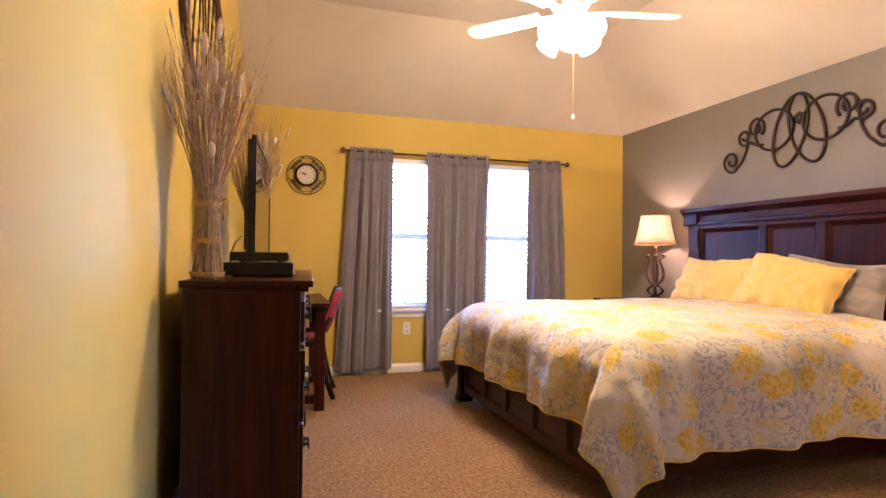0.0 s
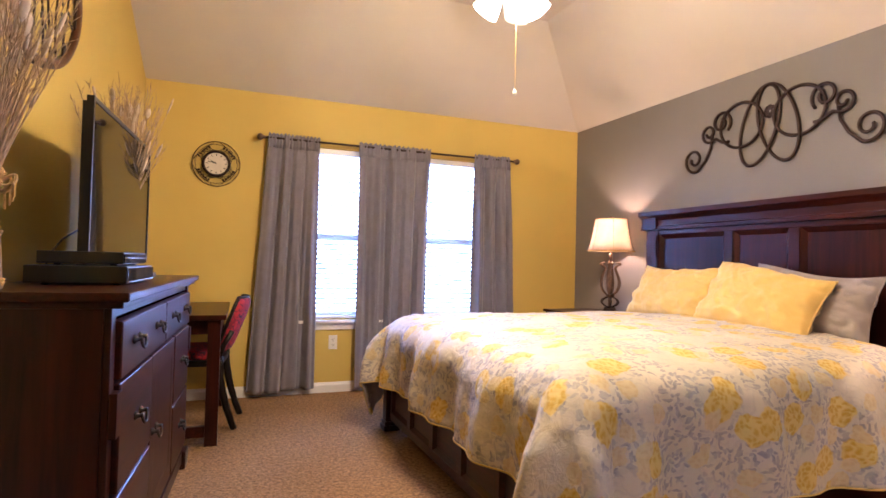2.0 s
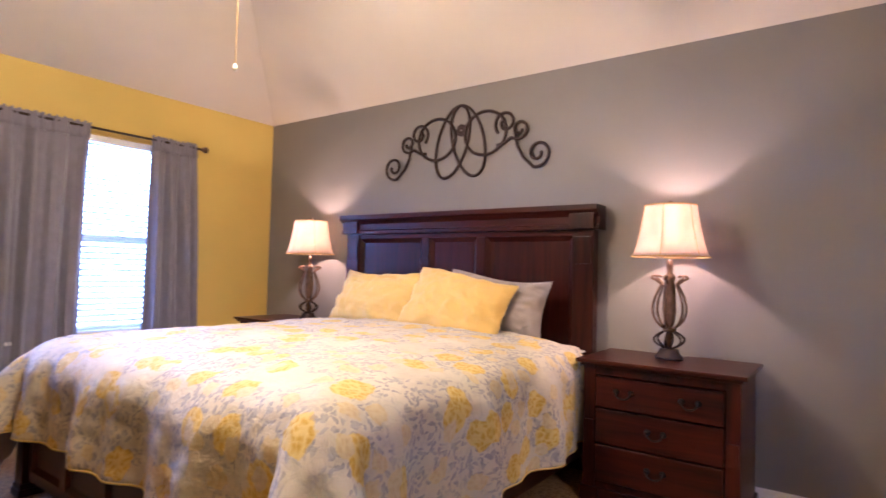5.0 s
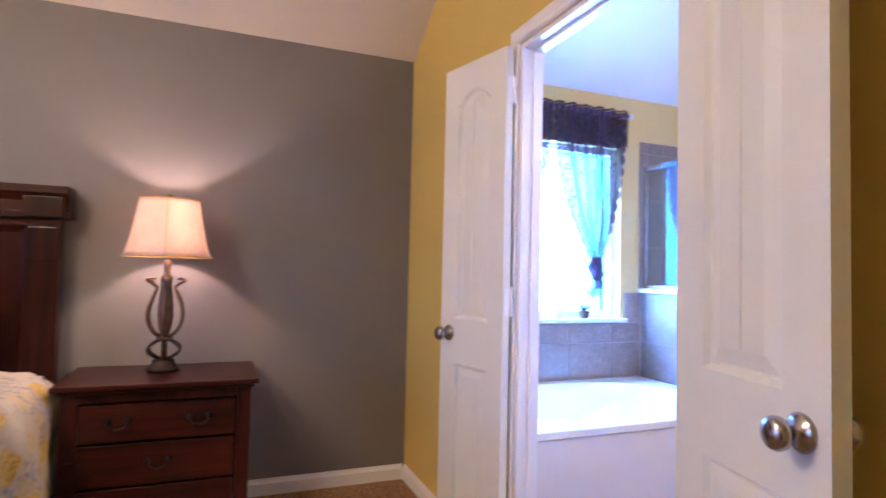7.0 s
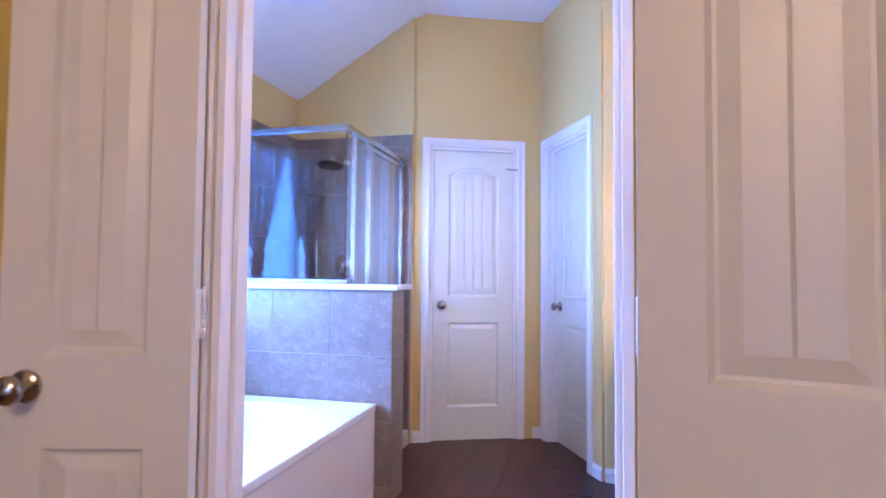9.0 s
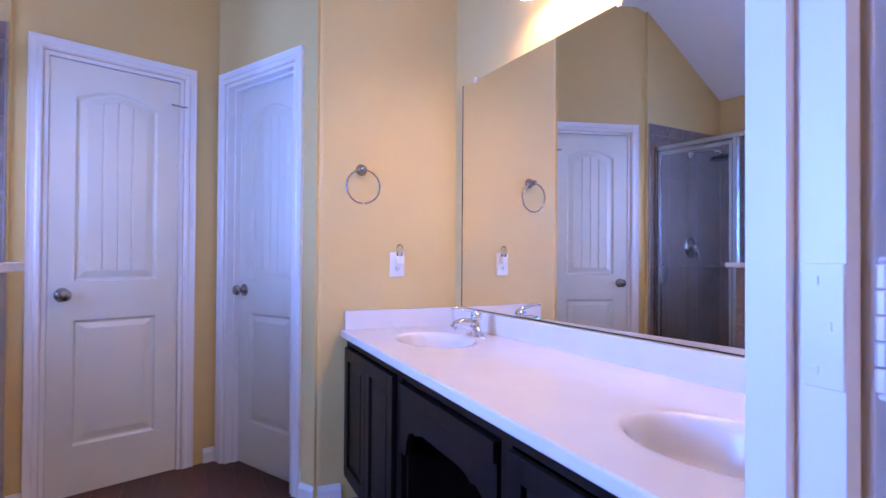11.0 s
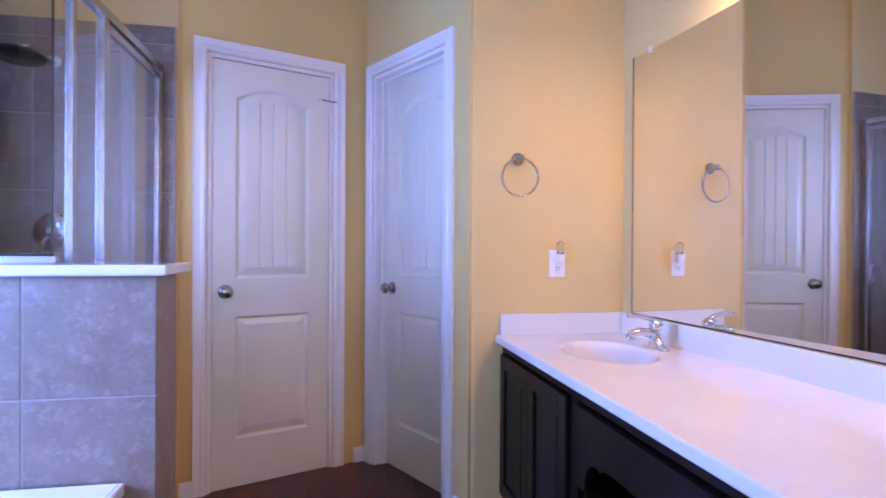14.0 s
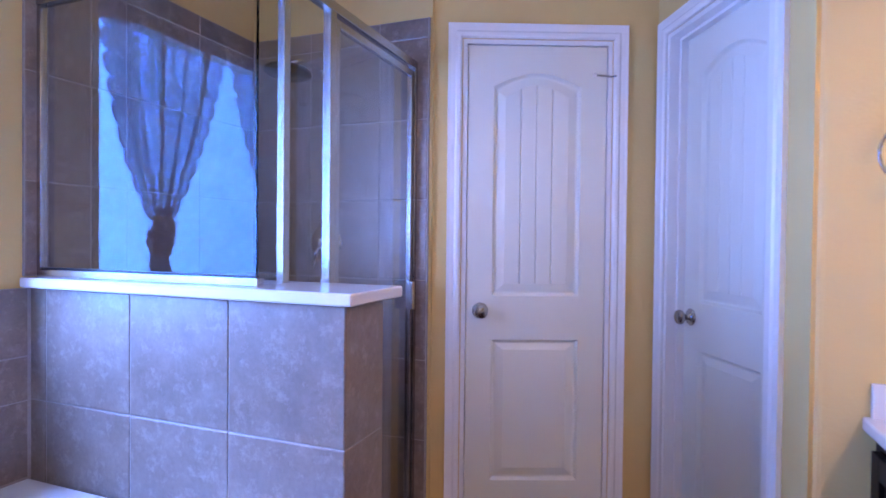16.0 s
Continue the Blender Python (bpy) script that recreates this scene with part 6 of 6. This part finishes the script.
nl = thing("night_light", pose(1.070, YR + 0.010, 1.105), "small white plug-in night light with clear cover", "night light")
part("base", box(bmesh.new(), -0.018, 0, -0.016, 0.018, 0.028, 0.022, 0.005), WHITEP, nl)
part("cover", lathe(bmesh.new(), [(0.015, 0.020), (0.016, 0.05), (0.013, 0.068), (0.004, 0.076)], 16, Matrix.Translation((0, 0.014, 0))), GLASS, nl, "", True)


def tub():
    x0, x1, y0, y1, zt = 2.578, XE - 0.012, -1.207, YB - 0.012, 0.50
    root = thing("bathtub", pose(0, 0, 0), "white acrylic drop-in garden bathtub", "bathtub")
    cx, cy = (x0 + x1) / 2 + 0.01, (y0 + y1) / 2

    def f(u, v):
        x, y = x0 + 0.012 + (x1 - x0 - 0.012) * u, y0 + (y1 - y0) * v
        q = (abs((x - cx) / 0.40) ** 2.4 + abs((y - cy) / 0.66) ** 2.4)
        z = zt
        if q < 1:
            z = zt - 0.36 * min(1.0, (1 - q) * 1.35) ** 0.6
        elif q < 1.15:
            z = zt + 0.004 * (1.15 - q) / 0.15
        return Vector((x, y, z))
    part("basin", grid_mesh(70, 90, f), ACRYL, root, "", True)
    part("rim", box(bmesh.new(), x0 - 0.004, y0, zt - 0.035, x0 + 0.0125, y1, zt + 0.001, 0.007, 3), ACRYL, root, "", True)
    part("skirt", boxes((x0 + 0.004, y0, 0.002, x0 + 0.024, y1, zt - 0.035)), paint("white_skirt_paint", (0.74, 0.68, 0.66), 0.4, 0.05, 140, 0.5), root, "white painted front panel")
    part("drain", lathe(bmesh.new(), [(0.03, zt - 0.36), (0.032, zt - 0.352), (0.004, zt - 0.35)], 18, Matrix.Translation((cx, cy + 0.35, 0))), CHROME, root)
    part("overflow", lathe(bmesh.new(), [(0.036, 0), (0.034, 0.008), (0.004, 0.012)], 20, Matrix.Translation((cx, cy + 0.60, zt - 0.14)) @ Matrix.Rotation(math.pi / 2 - 0.25, 4, "X")), CHROME, root)
    sp = thing("tub_faucet", pose(cx + 0.30, YB - 0.085, zt), "chrome roman tub faucet on the tub deck", "faucet")
    part("spout", tube(bmesh.new(), [(0, 0, 0), (0, 0, 0.10), (0, -0.03, 0.145), (0, -0.09, 0.15), (0, -0.14, 0.125)], lambda t: 0.02 - 0.006 * t, 12), CHROME, sp, "", True)
    for s in (-1, 1):
        part("handle", lathe(bmesh.new(), [(0.026, 0), (0.024, 0.012), (0.014, 0.03), (0.02, 0.05), (0.022, 0.06), (0.004, 0.068)], 16, Matrix.Translation((s * 0.10, 0, 0))), CHROME, sp, "", True)


tub()

# half wall and shower
HY0, HY1, HX, HZ = -1.217, -1.405, 2.496, 1.068
GX, GY = 2.772, -1.243
structure("half_wall", boxes((HX + 0.0025, HY1 + 0.0025, 0, XE - 0.001, HY0 - 0.0025, HZ)), GROUT, "tiled half wall between bathtub and shower", "half wall")
ledge = thing("half_wall_ledge", pose(0, 0, HZ), "white cultured marble ledge on the half wall", "ledge", "", "structure")
part("slab", box(bmesh.new(), HX - 0.032, HY1 - 0.048, 0.002, XE - 0.002, HY0 + 0.030, 0.032, 0.010, 3), MARBLE, ledge)

sh = thing("shower_enclosure", pose(0, 0, 0), "framed clear glass shower enclosure with chrome rails", "shower")
ZR = 1.94
zb = HZ + 0.032


def rail(name, x0, y0, z0, x1, y1, z1, parent, mat=ALU):
    return part(name, box(bmesh.new(), x0, y0, z0, x1, y1, z1, 0.003), mat, parent)


rail("top_rail", GX - 0.016, GY - 0.016, ZR - 0.032, XE - 0.014, GY + 0.016, ZR, sh)
rail("top_rail", GX - 0.016, -2.19, ZR - 0.032, GX + 0.016, GY - 0.016, ZR, sh)
rail("bottom_channel", GX - 0.016, GY - 0.013, zb, XE - 0.014, GY + 0.013, zb + 0.022, sh)
rail("wall_channel", XE - 0.030, GY - 0.013, zb + 0.022, XE - 0.012, GY + 0.013, ZR - 0.032, sh)
rail("post", GX - 0.013, -1.362, zb, GX + 0.013, -1.336, ZR - 0.032, sh)
rail("post", GX - 0.016, -1.585, 0.10, GX + 0.016, -1.553, ZR - 0.032, sh)
rail("wall_channel", GX - 0.016, -2.192, 0.10, GX + 0.016, -2.168, ZR - 0.032, sh)
part("pane", boxes((GX - 0.003, GY - 0.003, zb + 0.010, XE - 0.020, GY + 0.003, ZR - 0.015)), GLASS, sh)
part("pane", boxes((GX - 0.003, -1.340, zb + 0.002, GX + 0.003, GY - 0.004, ZR - 0.015)), GLASS, sh)
part("pane", boxes((GX - 0.003, -1.556, zb + 0.002, GX + 0.003, -1.360, ZR - 0.015)), GLASS, sh)
rail("gasket", GX - 0.006, GY - 0.006, zb + 0.0225, XE - 0.031, GY + 0.006, zb + 0.0285, sh, BLACK)
dr = part("shower_door", boxes((GX - 0.012, -1.612, 0.125, GX + 0.012, -1.590, ZR - 0.045), (GX - 0.012, -2.163, 0.125, GX + 0.012, -2.141, ZR - 0.045), (GX - 0.012, -2.141, 0.125, GX + 0.012, -1.612, 0.150), (GX - 0.012, -2.141, ZR - 0.070, GX + 0.012, -1.612, ZR - 0.045), bevel=0.003), ALU, sh, "framed glass shower door")
part("pane", boxes((GX - 0.003, -2.145, 0.14, GX + 0.003, -1.608, ZR - 0.06)), GLASS, dr)
part("handle", box(bmesh.new(), GX - 0.040, -2.128, 0.95, GX - 0.012, -2.100, 1.06, 0.004), ALU, dr, "square aluminium pull handle")
for pane in [o for o in bpy.data.objects if o.name.startswith("pane") and o.parent in (sh, dr)]:
    pane.visible_shadow = False
structure("shower_curb", box(bmesh.new(), GX - 0.06, -2.20, 0.002, GX + 0.05, HY1 - 0.002, 0.10, 0.008), MARBLE, "white shower curb under the glass door", "curb")
structure("shower_pan", boxes((GX + 0.05, -2.20, 0.002, XE - 0.002, HY1 - 0.002, 0.03)), ACRYL, "white shower pan", "shower pan")
hd = thing("shower_fixture", pose(3.19, -2.195, 1.93), "round chrome shower head on a bent arm", "shower head")
part("arm", tube(bmesh.new(), [(0, 0, 0), (0, 0.08, 0.01), (0, 0.20, 0.0), (0, 0.26, -0.03)], 0.009, 10), CHROME, hd, "", True)
part("head", lathe(bmesh.new(), [(0.012, 0.02), (0.03, 0.0), (0.088, -0.012), (0.092, -0.020), (0.085, -0.026), (0.003, -0.027)], 28, Matrix.Translation((0, 0.27, -0.045)) @ Matrix.Rotation(0.12, 4, "X")), PEWTER, hd, "", True)
part("flange", lathe(bmesh.new(), [(0.03, 0), (0.026, 0.01), (0.01, 0.014)], 20, Matrix.Rotation(-math.pi / 2, 4, "X")), CHROME, hd, "", True)
va = thing("shower_valve", pose(3.19, -2.193, 1.205), "chrome shower valve with lever handle", "shower valve")
part("plate", lathe(bmesh.new(), [(0.085, 0), (0.082, 0.008), (0.04, 0.014), (0.003, 0.015)], 32, Matrix.Rotation(-math.pi / 2, 4, "X")), CHROME, va, "", True)
part("hub", lathe(bmesh.new(), [(0.028, 0.012), (0.026, 0.05), (0.018, 0.062), (0.003, 0.064)], 22, Matrix.Rotation(-math.pi / 2, 4, "X")), CHROME, va, "", True)
part("lever", tube(bmesh.new(), [(0, 0.045, 0), (0.01, 0.06, -0.04), (0.015, 0.065, -0.095)], lambda t: 0.012 - 0.004 * t, 10), CHROME, va, "", True)
soap = thing("soap_ledge", pose(0, 0, 0), "corner soap shelf in the shower", "shelf", "", "structure")
part("shelf", extrude_poly(bmesh.new(), [(XE - 0.012, -2.19), (XE - 0.20, -2.19), (XE - 0.012, -2.00)], 1.05, 1.07, lambda u, v, q: Vector((u, v, q))), TILE, soap)


def lace_curtain():
    y0, y1, zr = -1.05, 0.10, 2.27
    xr = XE - 0.035
    rod = thing("curtain_rod", pose(xr, 0, zr), "thin white curtain rod above the bathroom window", "curtain rod")
    part("rod", tube(bmesh.new(), [(0, y0 - 0.03, 0), (0, y1 + 0.03, 0)], 0.008, 10), WHITEP, rod)
    for y, s in ((y0 - 0.03, 1), (y1 + 0.03, -1)):
        part("finial", lathe(bmesh.new(), [(0.009, 0), (0.018, 0.008), (0.016, 0.022), (0.004, 0.030)], 14, Matrix.Translation((0, y, 0)) @ Matrix.Rotation(s * math.pi / 2, 4, "X")), WHITEP, rod, "", True)
        part("bracket", tube(bmesh.new(), [(0, y + s * 0.03, -0.004), (0.033, y + s * 0.03, -0.004)], 0.006, 8), WHITEP, rod)
    mid = (y0 + y1) / 2
    for sg in (-1, 1):
        root = thing("lace_curtain", pose(xr, mid, 0), "sheer plum lace curtain tied back with a knot", "curtain", "bathroom curtains")
        outer, inner, knot, kz = 0.565, 0.025, 0.345, 1.285

        def f(u, v, sg=sg):
            z = zr - 0.02 + (kz - zr + 0.02) * v
            t = v ** (1.9 + 0.7 * u)
            y = (inner + (outer - inner) * u) * (1 - t) + (knot + 0.07 * (u - 0.5)) * t
            rim = max(0.0, u - 0.90) - max(0.0, 0.10 - u)
            y += 0.030 * abs(math.sin(math.pi * 12 * v)) ** 0.7 * rim / 0.10 * (1 - 0.5 * v)
            x = 0.020 * math.sin(2 * math.pi * 4.5 * u + 0.6 * sg) * (1 - 0.4 * t) + 0.008 * math.sin(2 * math.pi * 11 * u + 3 * v)
            return Vector((x, sg * y, z))
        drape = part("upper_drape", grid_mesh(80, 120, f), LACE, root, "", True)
        for e in (0.0, 1.0):
            part("scalloped_edge", tube(bmesh.new(), [f(e, k / 120) for k in range(121)], 0.0035, 5), PLUM, drape)

        def g(u, v, sg=sg):
            w = 0.06 + 0.06 * v
            return Vector((0.02 * math.sin(2 * math.pi * 4 * u), sg * (knot + (u - 0.5) * w + 0.012 * math.sin(5 * v)), kz - 0.10 - 0.14 * v + 0.010 * math.sin(12 * u) * v))
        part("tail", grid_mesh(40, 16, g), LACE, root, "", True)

        def h(u, v, sg=sg):
            a = 2 * math.pi * u
            r = (0.030 + 0.022 * math.sin(math.pi * v) ** 0.7) * (1 + 0.10 * math.sin(3 * a + 9 * v) + 0.05 * math.sin(7 * a - 14 * v))
            return Vector((0.75 * r * math.cos(a), sg * knot + r * math.sin(a) + 0.008 * math.sin(6 * v), kz + 0.015 - 0.15 * v))
        part("knot", grid_mesh(36, 28, h), PLUM, root, "", True)
    vroot = thing("lace_valance", pose(xr - 0.030, 0, 0), "gathered sheer plum heading along the rod", "curtain", "bathroom curtains")
    def heading(u, v):
        z = zr + 0.025 - 0.25 * v + (0.006 if v < 0.5 else 0.010) * math.sin(70 * u)
        return Vector((0.008 * math.sin(2 * math.pi * 26 * u + v), y0 + (y1 - y0) * u, z))
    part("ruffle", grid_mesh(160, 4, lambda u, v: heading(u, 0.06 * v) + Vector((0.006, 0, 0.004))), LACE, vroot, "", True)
    part("rod_pocket", grid_mesh(160, 4, lambda u, v: heading(u, 0.06 + 0.14 * v) + Vector((-0.010 * math.sin(math.pi * v), 0, 0))), PLUM, vroot, "", True)
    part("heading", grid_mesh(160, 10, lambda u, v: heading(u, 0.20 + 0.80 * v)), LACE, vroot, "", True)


lace_curtain()


def sill_pot(y, r, h, mat, label, leaves):
    root = thing("sill_pot", pose(XE + 0.005, y, BWZ[0] - 0.003), label, "pot", "things on the window sill")
    part("pot", lathe(bmesh.new(), [(r * 0.7, 0), (r * 0.9, h * 0.4), (r, h * 0.9), (r * 1.05, h), (r * 0.9, h), (r * 0.85, h * 0.85), (0.002, h * 0.84)], 20), mat, root, "", True)
    if leaves:
        rnd = random.Random(int(y * 100) + 500)
        bm = bmesh.new()
        for k in range(14):
            a = rnd.uniform(0, 6.28)
            L = rnd.uniform(0.03, 0.07)
            mm = Matrix.Translation((0, 0, h * 0.85)) @ Matrix.Rotation(a, 4, "Z") @ Matrix.Rotation(rnd.uniform(0.2, 1.1), 4, "Y") @ Matrix.Diagonal((0.25, 1, 1, 1))
            lathe(bm, [(0.001, 0), (0.008, L * 0.5), (0.010, L * 0.75), (0.001, L)], 6, mm)
        part("leaves", bm, plain("leaf_green", (0.04, 0.07, 0.03), 0.6), root)


sill_pot(-0.76, 0.035, 0.05, BRONZE, "small dark pot with a plant on the sill", True)
sill_pot(-0.55, 0.038, 0.06, WHITEP, "small white jar on the window sill", False)
sill_pot(-0.40, 0.030, 0.05, WHITEP, "small white cup on the window sill", False)
sill_pot(-0.22, 0.036, 0.055, PEWTER, "small dark dish on the window sill", True)

# ---- tiles and planks, one by one ----
TILE_CACHE = {}


def tile_mesh(w, h, t=0.008):
    key = (round(w, 3), round(h, 3), t)
    if key not in TILE_CACHE:
        bm = bmesh.new()
        b = 0.0025
        o = [(0, 0), (w, 0), (w, h), (0, h)]
        i = [(b, b), (w - b, b), (w - b, h - b), (b, h - b)]
        a0 = [bm.verts.new((x, 0, z)) for x, z in o]
        a1 = [bm.verts.new((x, -t + b * 0.5, z)) for x, z in o]
        a2 = [bm.verts.new((x, -t, z)) for x, z in i]
        for p, q in ((a0, a1), (a1, a2)):
            for k in range(4):
                bm.faces.new((p[k], p[(k + 1) % 4], q[(k + 1) % 4], q[k]))
        bm.faces.new(a2)
        TILE_CACHE[key] = mesh_of(bm, "tile")
        TILE_CACHE[key].materials.append(TILE)
    return TILE_CACHE[key]


def tile_field(parent, origin, ang, length, z0, z1, cuts, rows, name="tile"):
    """Tiles on a face that starts at origin and runs along the angle; seen from its right-hand side (-y when the angle is 0)."""
    g = 0.004
    xs = sorted({0.0, length, *[c for c in cuts if 0.02 < c < length - 0.02]})
    zs = sorted({z0, z1, *[r for r in rows if z0 + 0.02 < r < z1 - 0.02]})
    for xa, xb in zip(xs, xs[1:]):
        for za, zb in zip(zs, zs[1:]):
            ob = new(name, tile_mesh(xb - xa - g, zb - za - g))
            ob.parent = parent
            ob.matrix_basis = Matrix.Translation(origin) @ Matrix.Rotation(ang, 4, "Z") @ Matrix.Translation((xa + g / 2, 0, za + g / 2))


ROWS_Z = [0.085 + 0.325 * k for k in range(8)]
hw = bpy.data.objects["half_wall"]
# front of the half wall, seen from the tub
tile_field(hw, V2(XE, HY0 - 0.008), math.pi, XE - HX, 0.0, HZ, [XE - HX - 0.338 * k for k in range(1, 4)], ROWS_Z)
tile_field(hw, V2(HX + 0.008, HY0), -math.pi / 2, HY0 - HY1, 0.0, HZ, [], ROWS_Z)
tile_field(hw, V2(HX, HY1 + 0.008), 0, XE - HX - 0.01, 0.03, HZ, [0.338, 0.676, 1.0], ROWS_Z)


def tile_backing(name, bm, label):
    return structure(name, bm, GROUT, label, "tile surround")


ts = tile_backing("tub_surround", boxes((XE - 0.0115, HY0 + 0.001, 0.40, XE - 0.001, YB - 0.001, BWZ[0] - 0.034), (XE - 0.0115, HY0 + 0.001, BWZ[0] - 0.034, XE - 0.001, BW[0] - 0.037, HZ)), "grey-brown tile surround above the bathtub")
tile_field(ts, V2(XE - 0.006, YB - 0.002), -math.pi / 2, YB - HY0 - 0.012, 0.505, BWZ[0] - 0.034, [0.338 * k for k in range(1, 5)], ROWS_Z)
tile_field(ts, V2(XE - 0.006, BW[0] - 0.042), -math.pi / 2, BW[0] - 0.042 - HY0 - 0.01, BWZ[0] - 0.033, HZ, [], [])
tn = tile_backing("tub_surround_end", boxes((2.60, YB - 0.0115, 0.40, XE - 0.014, YB - 0.001, 0.86)), "grey-brown tile above the end of the bathtub")
tile_field(tn, V2(2.60, YB - 0.006), 0, XE - 2.60 - 0.02, 0.505, 0.86, [0.338, 0.676], ROWS_Z)
ss = tile_backing("shower_surround", boxes((P0.x + 0.008, -2.2035, 0.0, XE - 0.001, -2.193, 2.115), (XE - 0.012, -2.193, 0.0, XE - 0.0015, HY1, 2.115), (XE - 0.012, HY1, HZ + 0.034, XE - 0.0015, HY0 + 0.02, 2.115)), "dark grey-brown shower wall tile")
tile_field(ss, V2(XE - 0.016, -2.1985), math.pi, XE - 0.016 - P0.x - 0.012, 0.03, 2.115, [0.30, 0.638], ROWS_Z)
tile_field(ss, V2(XE - 0.0065, HY1 - 0.002), -math.pi / 2, HY1 + 2.188, 0.03, 2.115, [0.13, 0.46], ROWS_Z)
tile_field(ss, V2(XE - 0.0065, HY0 + 0.02), -math.pi / 2, HY0 + 0.02 - HY1 + 0.001, HZ + 0.036, 2.115, [0.07], ROWS_Z)


def planks():
    rnd = random.Random(5)
    w, L = 0.125, 1.2
    cache = {}
    x = XM + 0.0
    while x < 2.80:
        x1 = min(x + w, 2.80)
        y = -2.75 - rnd.uniform(0, 0.9)
        while y < 0.405:
            ya, yb = max(y, -2.75), min(y + L, 0.405)
            if yb - ya > 0.05:
                key = (round(x1 - x, 3), round(yb - ya, 2))
                if key not in cache:
                    bm = box(bmesh.new(), 0.0008, 0.0008, 0, key[0] - 0.0008, key[1] - 0.0008, 0.006)
                    cache[key] = mesh_of(bm, "plank")
                    cache[key].materials.append(PLANK)
                ob = new("plank", cache[key])
                ob.parent = bath_floor
                ob.location = (x, ya, 0.0012)
            y += L
        x += w


planks()
